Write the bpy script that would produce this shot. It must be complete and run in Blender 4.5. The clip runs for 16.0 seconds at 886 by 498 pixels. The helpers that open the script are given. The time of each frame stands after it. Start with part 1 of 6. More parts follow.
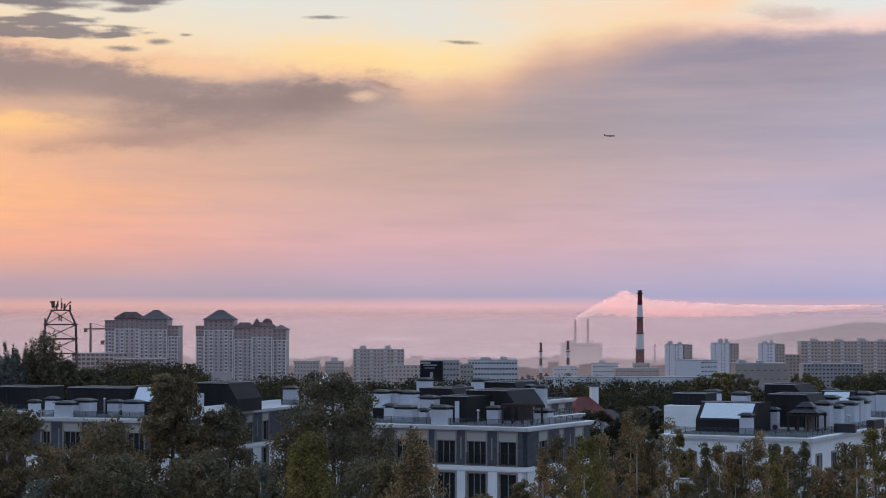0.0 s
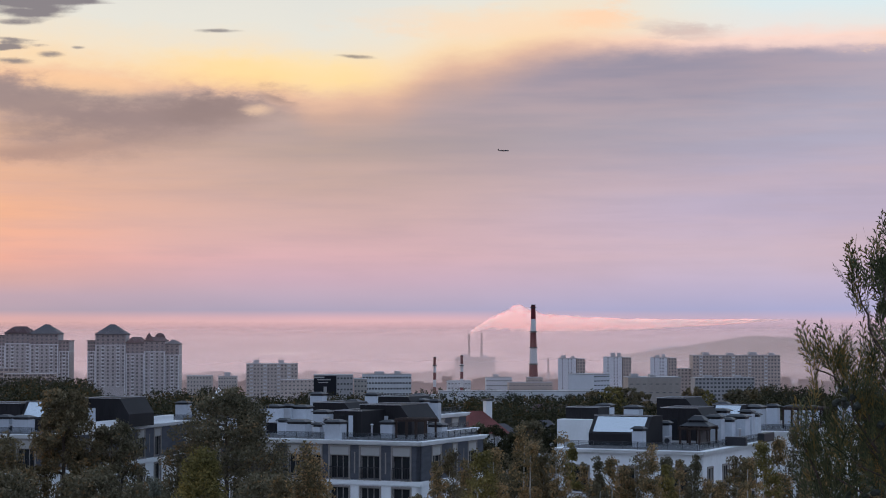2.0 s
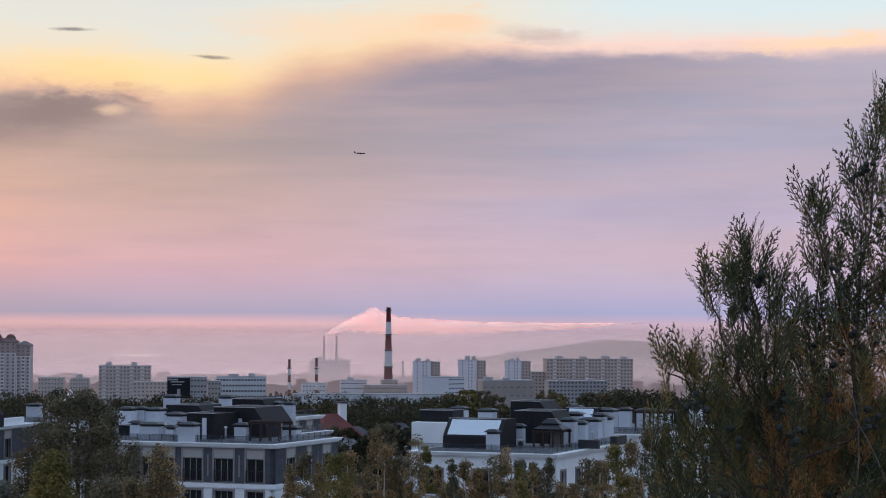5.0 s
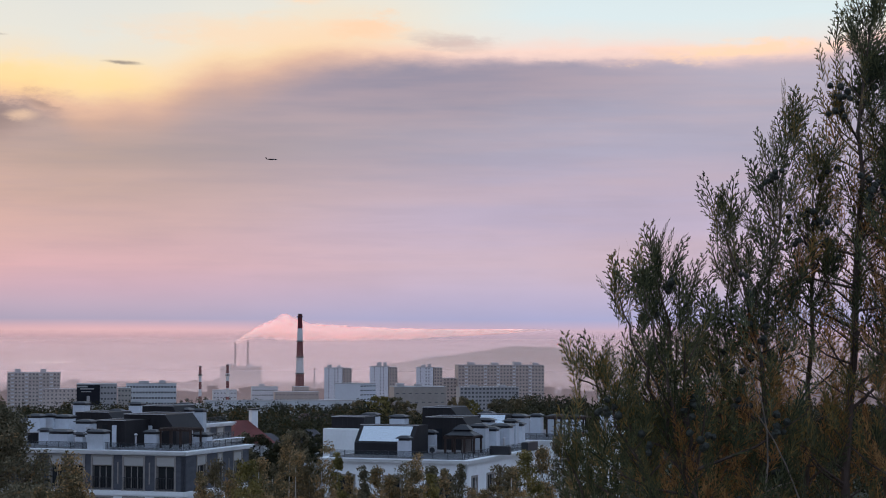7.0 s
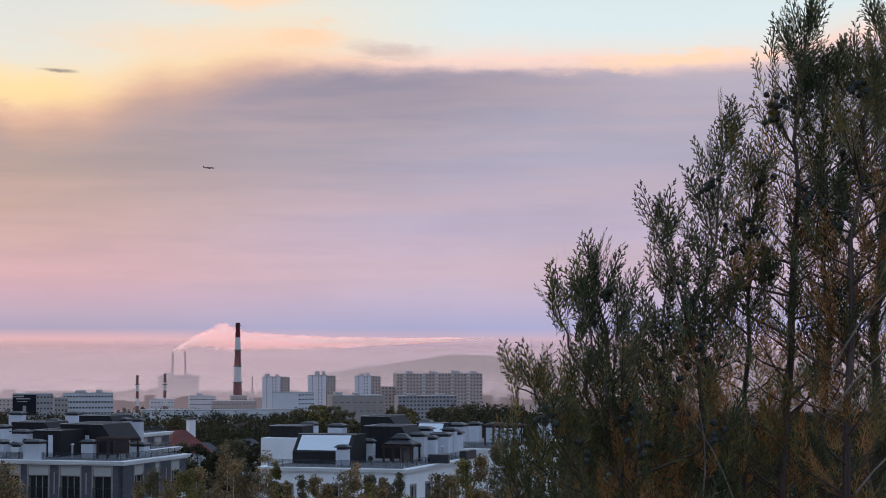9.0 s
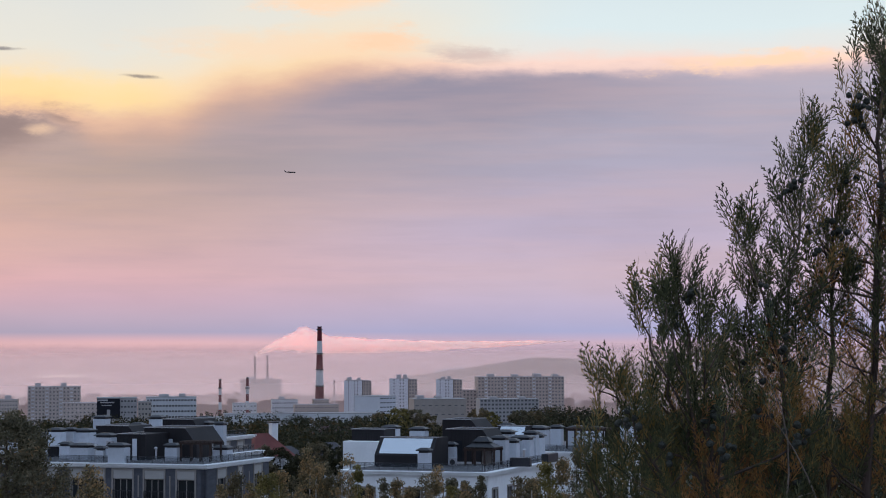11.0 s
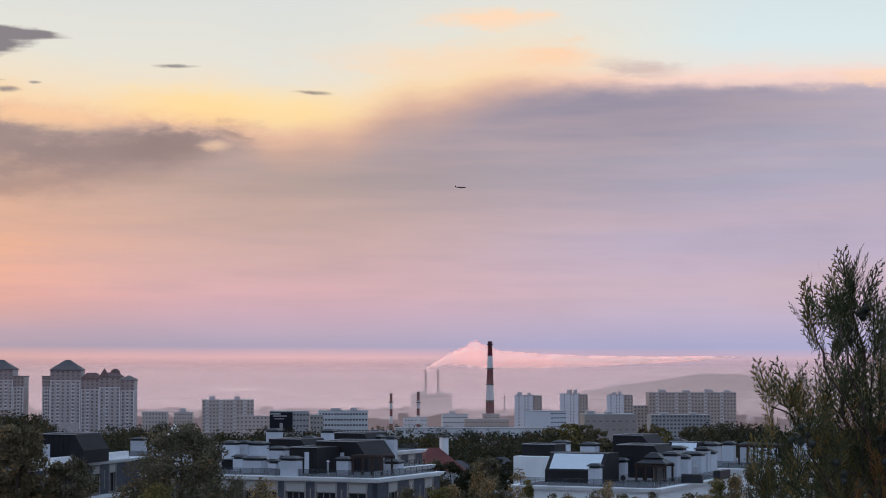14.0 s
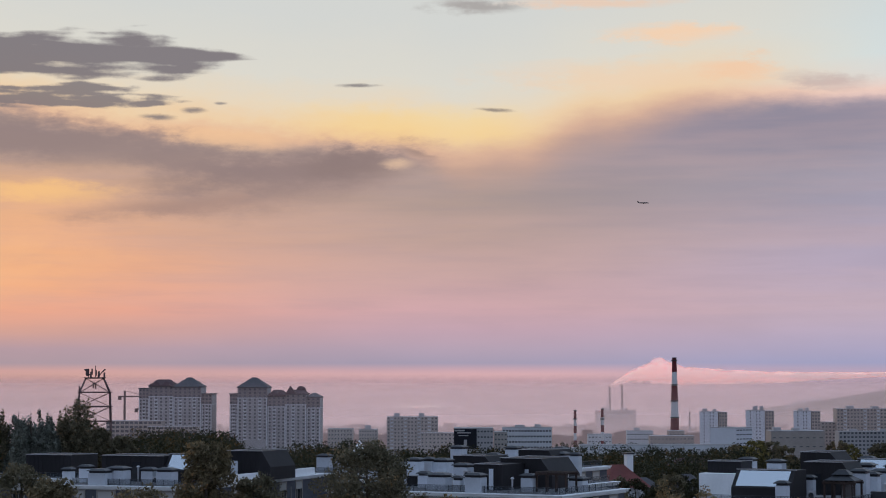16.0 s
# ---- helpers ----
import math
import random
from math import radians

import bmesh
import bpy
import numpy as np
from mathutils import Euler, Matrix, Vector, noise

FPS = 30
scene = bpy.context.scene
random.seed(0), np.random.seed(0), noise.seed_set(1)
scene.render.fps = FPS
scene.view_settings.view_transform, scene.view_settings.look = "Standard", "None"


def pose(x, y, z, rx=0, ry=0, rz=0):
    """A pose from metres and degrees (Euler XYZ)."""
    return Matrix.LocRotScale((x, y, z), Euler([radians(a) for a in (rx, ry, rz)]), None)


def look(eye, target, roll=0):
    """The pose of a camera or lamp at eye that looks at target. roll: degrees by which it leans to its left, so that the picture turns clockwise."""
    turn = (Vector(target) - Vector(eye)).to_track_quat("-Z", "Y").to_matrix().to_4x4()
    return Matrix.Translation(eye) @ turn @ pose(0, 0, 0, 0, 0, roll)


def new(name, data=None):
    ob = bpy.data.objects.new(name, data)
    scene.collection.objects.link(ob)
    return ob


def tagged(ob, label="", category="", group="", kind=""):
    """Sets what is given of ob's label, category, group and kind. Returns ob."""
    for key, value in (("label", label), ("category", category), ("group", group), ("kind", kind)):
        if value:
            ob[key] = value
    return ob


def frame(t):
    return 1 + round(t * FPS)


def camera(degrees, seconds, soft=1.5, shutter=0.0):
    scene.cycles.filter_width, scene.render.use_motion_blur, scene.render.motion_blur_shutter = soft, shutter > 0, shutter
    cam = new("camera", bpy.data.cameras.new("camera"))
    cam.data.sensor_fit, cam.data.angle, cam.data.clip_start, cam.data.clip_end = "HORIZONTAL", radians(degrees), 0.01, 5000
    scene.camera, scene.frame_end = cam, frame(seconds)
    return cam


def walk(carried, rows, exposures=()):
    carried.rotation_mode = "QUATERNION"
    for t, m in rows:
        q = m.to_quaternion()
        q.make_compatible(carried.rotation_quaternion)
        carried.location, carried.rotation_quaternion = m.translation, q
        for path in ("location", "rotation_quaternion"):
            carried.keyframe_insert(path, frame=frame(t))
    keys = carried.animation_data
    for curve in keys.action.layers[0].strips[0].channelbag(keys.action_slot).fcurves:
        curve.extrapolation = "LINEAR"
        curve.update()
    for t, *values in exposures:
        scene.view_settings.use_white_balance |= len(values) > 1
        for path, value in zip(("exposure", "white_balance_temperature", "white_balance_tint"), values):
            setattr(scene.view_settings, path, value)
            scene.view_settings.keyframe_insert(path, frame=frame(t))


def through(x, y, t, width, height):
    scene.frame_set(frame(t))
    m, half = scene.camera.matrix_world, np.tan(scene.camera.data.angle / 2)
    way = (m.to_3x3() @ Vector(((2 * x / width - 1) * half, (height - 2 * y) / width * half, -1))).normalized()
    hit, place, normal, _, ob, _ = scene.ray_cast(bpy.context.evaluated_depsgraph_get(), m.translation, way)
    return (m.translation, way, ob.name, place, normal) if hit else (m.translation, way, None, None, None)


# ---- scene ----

# seconds, turn to the left, upward tilt and lean to the left, in degrees
EYE = 20.0
TURNS = [
    (0.0, -0.000, 1.790, -0.001),
    (0.5, -0.702, 1.867, -0.088),
    (1.0, -1.417, 1.959, -0.153),
    (1.5, -2.150, 2.065, -0.102),
    (2.0, -2.916, 2.182, -0.045),
    (2.5, -3.642, 2.264, -0.005),
    (3.0, -4.348, 2.293, 0.082),
    (3.5, -5.026, 2.276, 0.166),
    (4.0, -5.684, 2.250, 0.273),
    (4.2, -5.928, 2.243, 0.270),
    (6.5, -8.701, 2.387, 0.164),
    (7.0, -9.318, 2.447, 0.165),
    (7.5, -9.962, 2.535, 0.151),
    (8.0, -10.500, 2.608, 0.206),
    (8.2, -10.689, 2.636, 0.154),
    (9.2, -11.020, 2.690, 0.030),
    (10.3, -10.076, 2.712, -0.134),
    (10.5, -9.734, 2.726, -0.114),
    (11.0, -8.781, 2.775, -0.125),
    (11.5, -7.732, 2.871, -0.039),
    (12.0, -6.741, 2.974, 0.028),
    (12.5, -5.959, 3.057, 0.054),
    (13.0, -5.311, 3.110, 0.112),
    (13.5, -4.726, 3.156, 0.117),
    (14.0, -4.106, 3.186, 0.107),
    (14.5, -3.413, 3.207, 0.057),
    (15.0, -2.493, 3.268, 0.017),
    (15.5, -1.122, 3.403, -0.037),
    (16.0, 0.928, 3.640, -0.046),
]
cam = camera(24.0, 16.0, soft=1.0)
walk(cam, [(t, pose(0, 0, EYE, 90 + tilt, -lean, turn)) for t, turn, tilt, lean in TURNS],
     exposures=[(0.0, -0.05), (1.5, -0.03), (3.5, 0.0), (12.5, 0.0), (14.5, -0.07), (15.5, -0.14), (16.0, -0.21)])


# ---- node helpers ----
def lin(hexa):
    c = [int(hexa[i:i + 2], 16) / 255 for i in (0, 2, 4)]
    return tuple(v / 12.92 if v <= 0.04045 else ((v + 0.055) / 1.055) ** 2.4 for v in c) + (1.0,)


class Sum:
    """A value in a node tree that can be added, multiplied and so on."""

    def __init__(self, tree, socket):
        self.tree, self.socket = tree, socket

    def op(self, kind, *others, clamp=False):
        n = self.tree.nodes.new("ShaderNodeMath")
        n.operation, n.use_clamp = kind, clamp
        for i, v in enumerate((self, *others)):
            if isinstance(v, Sum):
                self.tree.links.new(v.socket, n.inputs[i])
            else:
                n.inputs[i].default_value = v
        return Sum(self.tree, n.outputs[0])

    def __add__(self, o):
        return self.op("ADD", o)

    def __sub__(self, o):
        return self.op("SUBTRACT", o)

    def __mul__(self, o):
        return self.op("MULTIPLY", o)

    def step(self, lo, hi, out_lo=0.0, out_hi=1.0):
        """Smooth step from lo to hi."""
        n = self.tree.nodes.new("ShaderNodeMapRange")
        n.interpolation_type = "SMOOTHSTEP"
        for i, v in enumerate((self, lo, hi, out_lo, out_hi)):
            if isinstance(v, Sum):
                self.tree.links.new(v.socket, n.inputs[i])
            else:
                n.inputs[i].default_value = v
        return Sum(self.tree, n.outputs[0])


def ramp(tree, fac, stops, ease="LINEAR"):
    """stops: (position 0 to 1, colour)."""
    n = tree.nodes.new("ShaderNodeValToRGB")
    n.color_ramp.interpolation = ease
    el = n.color_ramp.elements
    while len(el) < len(stops):
        el.new(1.0)
    for e, (p, c) in zip(el, stops):
        e.position, e.color = p, c
    tree.links.new(fac.socket, n.inputs[0])
    return n.outputs[0]


def blend(tree, fac, a, b, kind="MIX"):
    n = tree.nodes.new("ShaderNodeMix")
    n.data_type, n.blend_type = "RGBA", kind
    for s, v in ((n.inputs[0], fac), (n.inputs[6], a), (n.inputs[7], b)):
        v = v.socket if isinstance(v, Sum) else v
        if isinstance(v, (tuple, float, int)):
            s.default_value = v
        else:
            tree.links.new(v, s)
    return n.outputs[2]


def grain(tree, vector, scale, detail=4.0, rough=0.55):
    n = tree.nodes.new("ShaderNodeTexNoise")
    n.inputs["Scale"].default_value, n.inputs["Detail"].default_value, n.inputs["Roughness"].default_value = scale, detail, rough
    tree.links.new(vector, n.inputs["Vector"])
    return Sum(tree, n.outputs[0])


# ---- sky: dusk, a broad grey deck over a clear strip, glow to the left ----
world = bpy.data.worlds.new("dusk_sky")
scene.world = world
world.use_nodes = True
sky = world.node_tree
sky.nodes.clear()
coord = sky.nodes.new("ShaderNodeTexCoord")
split = sky.nodes.new("ShaderNodeSeparateXYZ")
sky.links.new(coord.outputs["Generated"], split.inputs[0])
dx, dy, dz = (Sum(sky, split.outputs[i]) for i in range(3))
AZ = dx.op("ARCTAN2", dy) * 57.2958
EL = dz.op("ARCSINE") * 57.2958


def sky_vector(sa, se, shift=0.0):
    n = sky.nodes.new("ShaderNodeCombineXYZ")
    sky.links.new((AZ * sa).socket, n.inputs[0])
    sky.links.new((EL * se).socket, n.inputs[1])
    n.inputs[2].default_value = shift
    return n.outputs[0]


broad = grain(sky, sky_vector(0.16, 0.5), 1.0, 5.0) - 0.5
fine = grain(sky, sky_vector(0.55, 1.7, 4.0), 1.0, 6.0, 0.6) - 0.5
streak = grain(sky, sky_vector(0.35, 2.6, 9.0), 1.0, 6.0, 0.6)
billow = grain(sky, sky_vector(1.5, 3.4, 2.0), 1.0, 7.0, 0.62) - 0.5

streak_soft = grain(sky, sky_vector(0.35, 2.6, 9.0), 1.0, 2.5, 0.5)
curl = grain(sky, sky_vector(3.6, 6.0, 5.0), 1.0, 6.0, 0.6) - 0.5


def band(stops):
    e = (EL + broad * 0.25 * EL.step(0.5, 2.0) + 1.0) * (1 / 9.0)
    return ramp(sky, e, [((v + 1.0) / 9.0, lin(c)) for v, c in stops])


west = band([(-0.7, "9f8083"), (0.0, "b68c89"), (0.2, "d3a49c"), (0.3, "d5a59f"), (0.5, "b39ca4"), (0.9, "bd9fa6"), (1.35, "d9a596"), (1.95, "f6ab88"), (3.0, "f9b283"), (4.0, "efb28a"), (5.1, "ecb68b"), (6.3, "b79c8c"), (8.0, "a0908f")])
north = band([(-0.7, "ab8d94"), (0.0, "bd979d"), (0.2, "d9aeb2"), (0.3, "cfa9b2"), (0.5, "a89eb4"), (0.9, "b8a4b6"), (1.35, "c5a6b4"), (1.95, "d3aab0"), (3.0, "caa7a3"), (4.0, "c0a399"), (5.1, "af9a92"), (6.3, "b19c95"), (8.0, "a79b9b")])
east = band([(-0.7, "9e8896"), (0.0, "ad95a6"), (0.2, "c2a8b8"), (0.3, "b9a7bf"), (0.5, "a5a5c8"), (0.9, "b1a9c6"), (1.35, "bbadc4"), (1.95, "c2afc0"), (3.0, "baacc2"), (4.0, "b1a7bd"), (5.1, "a9a4b8"), (6.3, "a7a4b7"), (8.0, "b0abbb")])
deck = blend(sky, AZ.step(-14.0, 0.0), west, north)
deck = blend(sky, AZ.step(-1.0, 12.0), deck, east)
deck = blend(sky, (broad + 0.5).step(0.35, 0.75, 0.0, 0.18), deck, lin("8f8896"))
# lower edge of the clear sky, by azimuth
edge = ramp(sky, (AZ + 16.0) * (1 / 42.0), [((a + 16.0) / 42.0, (e / 10.0,) * 3 + (1.0,)) for a, e in (
    (-13.7, 7.35), (-8.3, 6.75), (-5.2, 6.5), (-2.1, 6.45), (-0.5, 6.1), (1.0, 6.3), (3.4, 7.05), (6.5, 7.6), (12.2, 7.65), (17.0, 7.5), (19.5, 7.65), (23.0, 8.3))], "EASE")
above = EL + broad * 0.4 + fine * 0.5 + billow * AZ.step(-3.0, 0.0, 0.55, 0.1) - Sum(sky, edge) * 10.0
melt = AZ.step(-2.5, 0.0) * AZ.step(3.0, 9.0, 1.0, 0.0)

def cloud(under, az, el, half_az, up, down, colour, weight=0.9, slant=0.0, rag=1.0, crisp=0.5):
    """A cloud with its own heights above and below its middle; crisp: how sudden its edge is, rag: how torn."""
    x = (AZ - az) * (1 / half_az) + (fine * 1.0 + billow * 0.5) * rag
    y = EL - el - (AZ - az) * slant + ((streak - 0.5) * 0.6 + fine * 1.5 + billow * 1.3 + curl * 0.3) * rag * min(up, 0.5)
    y = y.op("MAXIMUM", 0.0) * (1 / up) + (y * -1.0).op("MAXIMUM", 0.0) * (1 / down)
    r = (x * x + y * y).op("SQRT")
    return blend(sky, r.step(crisp, 1.12, weight, 0.0), under, lin(colour))


front = above.step(-2.2, -0.5) * AZ.step(1.5, 7.0) * AZ.step(11.0, 19.0, 1.0, 0.0)
deck = blend(sky, above.step(-4.4, -1.6) * AZ.step(-0.5, 4.0) * AZ.step(9.0, 14.0, 1.0, 0.0) * 0.3, deck, lin("8f8791"))
deck = blend(sky, front * 0.7, deck, lin("858296"))
drift_fine = grain(sky, sky_vector(0.22, 2.6, 3.0), 1.0, 5.0, 0.6).step(0.4, 0.72)
deck = blend(sky, drift_fine * EL.step(0.9, 2.2) * 0.16, deck, lin("978d9b"))
drift = grain(sky, sky_vector(0.1, 1.1, 6.0), 1.0, 4.0).step(0.35, 0.7)
deck = blend(sky, drift * EL.step(0.8, 2.5) * 0.22, deck, lin("d8b3ad"))
clear_warm = ramp(sky, (above + 0.5) * (1 / 5.0), [((h + 0.5) / 5.0, lin(c)) for h, c in ((-0.4, "d9aa90"), (0.1, "e9bc9c"), (0.55, "f0d1ab"), (1.1, "ead9c0"), (1.9, "dedbd1"), (3.6, "d5d7d4"))])
clear_cool = ramp(sky, (above + 0.5) * (1 / 5.0), [((h + 0.5) / 5.0, lin(c)) for h, c in ((-0.4, "bfaab0"), (0.0, "e6c6c0"), (0.25, "f0d0c4"), (0.6, "dfdcd8"), (1.2, "d3e0e3"), (3.6, "c9d6dc"))])
clear = blend(sky, (AZ - EL + 8.0).step(4.5, 12.0), clear_warm, clear_cool)
sheet = blend(sky, above.step(melt * -0.9 - 0.35, melt * 0.5 + 0.3), deck, clear)


def wisp(under, az, el, half_az, half_el, colour, weight=0.9, slant=0.0):
    """A small streaky cloud."""
    x = (AZ - az) * (1 / half_az) + billow * 1.6
    y = (EL - el - (AZ - az) * slant) * (1 / half_el) + (streak - 0.5) * 2.2 + billow * 1.6
    r = (x * x + y * y).op("SQRT")
    return blend(sky, r.step(0.2, 1.25, weight, 0.0), under, lin(colour))


sheet = blend(sky, (EL - 7.0 + AZ * 0.03 + billow * 0.5).op("ABSOLUTE").step(0.1, 0.75, 0.5, 0.0) * AZ.step(-6.5, -2.5) * AZ.step(0.0, 2.6, 1.0, 0.0), sheet, lin("fdd88a"))
# the dark bank under the glow: warm rims, a band at the left, a long rising streak with a torn head
sheet = cloud(sheet, -7.0, 6.75, 2.6, 0.22, 0.5, "f4c79c", 0.7, -0.09, 0.8, 0.2)
sheet = cloud(sheet, -12.0, 6.65, 4.6, 0.66, 1.0, "93807f", 0.82, -0.04, 0.9, 0.25)
sheet = cloud(sheet, -8.0, 6.1, 2.6, 0.6, 0.7, "93807f", 0.75, -0.1, 0.9, 0.2)
sheet = cloud(sheet, -5.6, 5.75, 4.8, 0.66, 1.3, "8f7c7c", 0.8, 0.1, 0.9, 0.1)
sheet = cloud(sheet, -3.4, 6.1, 2.0, 0.4, 0.9, "8b7876", 0.65, 0.06, 1.2, 0.2)
sheet = cloud(sheet, -8.6, 4.75, 3.6, 0.3, 0.4, "a3867e", 0.6, 0.07, 0.9, 0.1)
sheet = cloud(sheet, -11.9, 5.2, 2.4, 0.3, 0.4, "fbc687", 0.8, -0.02, 1.0, 0.15)
sheet = cloud(sheet, -2.15, 6.02, 0.55, 0.16, 0.22, "e8c4a6", 0.7, 0.0, 1.5, 0.0)
sheet = cloud(sheet, -1.6, 6.3, 0.6, 0.14, 0.14, "96807b", 0.6, -0.3, 1.8, 0.0)
sheet = cloud(sheet, -14.5, 3.2, 5.5, 1.6, 1.5, "ffc08a", 0.6, 0.0, 0.8, 0.0)
# small scraps and high cirrus
sheet = wisp(sheet, -3.3, 8.12, 0.6, 0.055, "8b8586")
sheet = wisp(sheet, 0.5, 7.45, 0.55, 0.06, "958980", 0.9, -0.08)
sheet = wisp(sheet, -7.05, 7.61, 0.2, 0.05, "8b8586", 0.8)
sheet = wisp(sheet, 4.3, 8.35, 4.2, 0.5, "f3d2b2", 0.55)
sheet = wisp(sheet, 5.4, 9.5, 2.0, 0.33, "f8d2b0", 0.85)
sheet = wisp(sheet, 3.2, 10.35, 2.6, 0.16, "f0cbb0", 0.7)
sheet = wisp(sheet, 0.0, 10.3, 1.4, 0.22, "a9a4a2", 0.9)
sheet = wisp(sheet, 9.5, 8.15, 1.3, 0.28, "bfaaa8", 0.6, -0.05)
sheet = wisp(sheet, 7.2, 8.5, 1.2, 0.45, "f6cba8", 0.75)
sheet = wisp(sheet, 17.4, 7.85, 3.0, 0.26, "fad2b0", 0.85, 0.05)
sheet = wisp(sheet, 13.0, 7.75, 3.4, 0.16, "f2d2c6", 0.6, 0.0)
# streaks of field, water and steam far out on the plain
fields = grain(sky, sky_vector(1.3, 14.0, 7.0), 1.0, 5.0, 0.6)
sheet = blend(sky, EL.step(-0.1, 0.16, 1.0, 0.0) * fields.step(0.42, 0.7) * 0.36, sheet, lin("8f7b83"))
sheet = blend(sky, EL.step(-0.35, 0.0, 1.0, 0.0) * fields.step(0.5, 0.3) * 0.22, sheet, lin("e6c6c2"))
for a_, e_, w_, h_, c_, k_ in ((-1.5, -0.68, 0.95, 0.035, "f0d8d2", 0.85), (-1.6, -0.55, 0.8, 0.03, "d8b5b5", 0.5), (1.3, -1.1, 0.6, 0.06, "dcc0c2", 0.5)):
    sheet = wisp(sheet, a_, e_, w_, h_, c_, k_)
# dark broken clouds high on the left
shelf = EL * 0.0 + 1.35 - (EL - 8.8).op("ABSOLUTE") * 1.75 - ((AZ + 8.6) * 0.5).op("MAXIMUM", 0.0) + (streak_soft - 0.5) * 2.9 + billow * 0.7
scraps = EL * 0.0 + 1.0 - (EL - 7.8).op("ABSOLUTE") * 2.0 - ((AZ + 9.0) * 0.5).op("MAXIMUM", 0.0) + (streak_soft - 0.5) * 3.8 + billow * 0.9
sheet = blend(sky, (shelf.step(0.15, 0.75) * 0.93).op("MAXIMUM", scraps.step(0.35, 0.8) * 0.88), sheet, lin("7b747a"))
sheet = wisp(sheet, -8.75, 7.2, 0.55, 0.1, "7f777b", 0.85)
sheet = wisp(sheet, -7.8, 7.4, 0.4, 0.09, "7f777b", 0.8)
# the rest of the dome: paler towards the zenith, blue-grey behind
dome = ramp(sky, EL * (1 / 90.0), [(0.0, lin("a3a0bb")), (0.1, lin("a3adca")), (0.35, lin("a9c1e3")), (1.0, lin("afc7e7"))])
sheet = blend(sky, (AZ + 0.0).op("ABSOLUTE").step(28.0, 80.0), sheet, dome)
sheet = blend(sky, EL.step(11.0, 26.0), sheet, dome)
back = sky.nodes.new("ShaderNodeBackground")
sky.links.new(sheet, back.inputs[0])
back.inputs[1].default_value = 1.13
sky.links.new(back.outputs[0], sky.nodes.new("ShaderNodeOutputWorld").inputs[0])

# low sun behind the cloud bank, left of the view
sun = new("sun", bpy.data.lights.new("sun", "SUN"))
sun.data.energy, sun.data.angle, sun.data.color = 0.5, radians(12), (1.0, 0.74, 0.5)
sun.matrix_world = look((-60, 70, 14), (0, 0, 0))


# ---- materials ----
def material(name, colour, rough=0.8, metal=0.0, vary=0.25, scale=3.0, dirt=0.0, dirt_colour=(0.1, 0.09, 0.08, 1), bump=0.0, bump_scale=20.0, random_value=0.0, stretch=(1, 1, 1)):
    """Paint or stone with blotches at two scales, grime and a fine relief."""
    m = bpy.data.materials.new(name)
    m.use_nodes = True
    t = m.node_tree
    bsdf = t.nodes["Principled BSDF"]
    bsdf.inputs["Roughness"].default_value, bsdf.inputs["Metallic"].default_value = rough, metal
    bsdf.inputs["Specular IOR Level"].default_value = 0.25 if rough > 0.55 else 0.5
    c = t.nodes.new("ShaderNodeTexCoord")
    mp = t.nodes.new("ShaderNodeMapping")
    mp.inputs["Scale"].default_value = stretch
    t.links.new(c.outputs["Object"], mp.inputs[0])
    v = mp.outputs[0]
    base = tuple(colour) + (1.0,) if len(colour) == 3 else colour
    dark = tuple(x * (1 - vary) for x in base[:3]) + (1.0,)
    light = tuple(min(1.0, x * (1 + vary * 0.6)) for x in base[:3]) + (1.0,)
    n1 = grain(t, v, scale, 5.0)
    n2 = grain(t, v, scale * 9, 3.0)
    out = blend(t, (n1 * 0.65 + n2 * 0.35).step(0.3, 0.7), dark, light)
    if random_value:
        info = t.nodes.new("ShaderNodeObjectInfo")
        hsv = t.nodes.new("ShaderNodeHueSaturation")
        t.links.new(Sum(t, info.outputs["Random"]).step(0.0, 1.0, 1 - random_value, 1 + random_value).socket, hsv.inputs["Value"])
        t.links.new(out, hsv.inputs["Color"])
        out = hsv.outputs[0]
    if dirt:
        out = blend(t, grain(t, v, scale * 0.6, 6.0, 0.65).step(0.5, 0.75, 0.0, dirt), out, dirt_colour)
    t.links.new(out, bsdf.inputs["Base Color"])
    if bump:
        b = t.nodes.new("ShaderNodeBump")
        b.inputs["Strength"].default_value, b.inputs["Distance"].default_value = bump, 0.02
        t.links.new(grain(t, v, bump_scale, 3.0).socket, b.inputs["Height"])
        t.links.new(b.outputs[0], bsdf.inputs["Normal"])
    return m


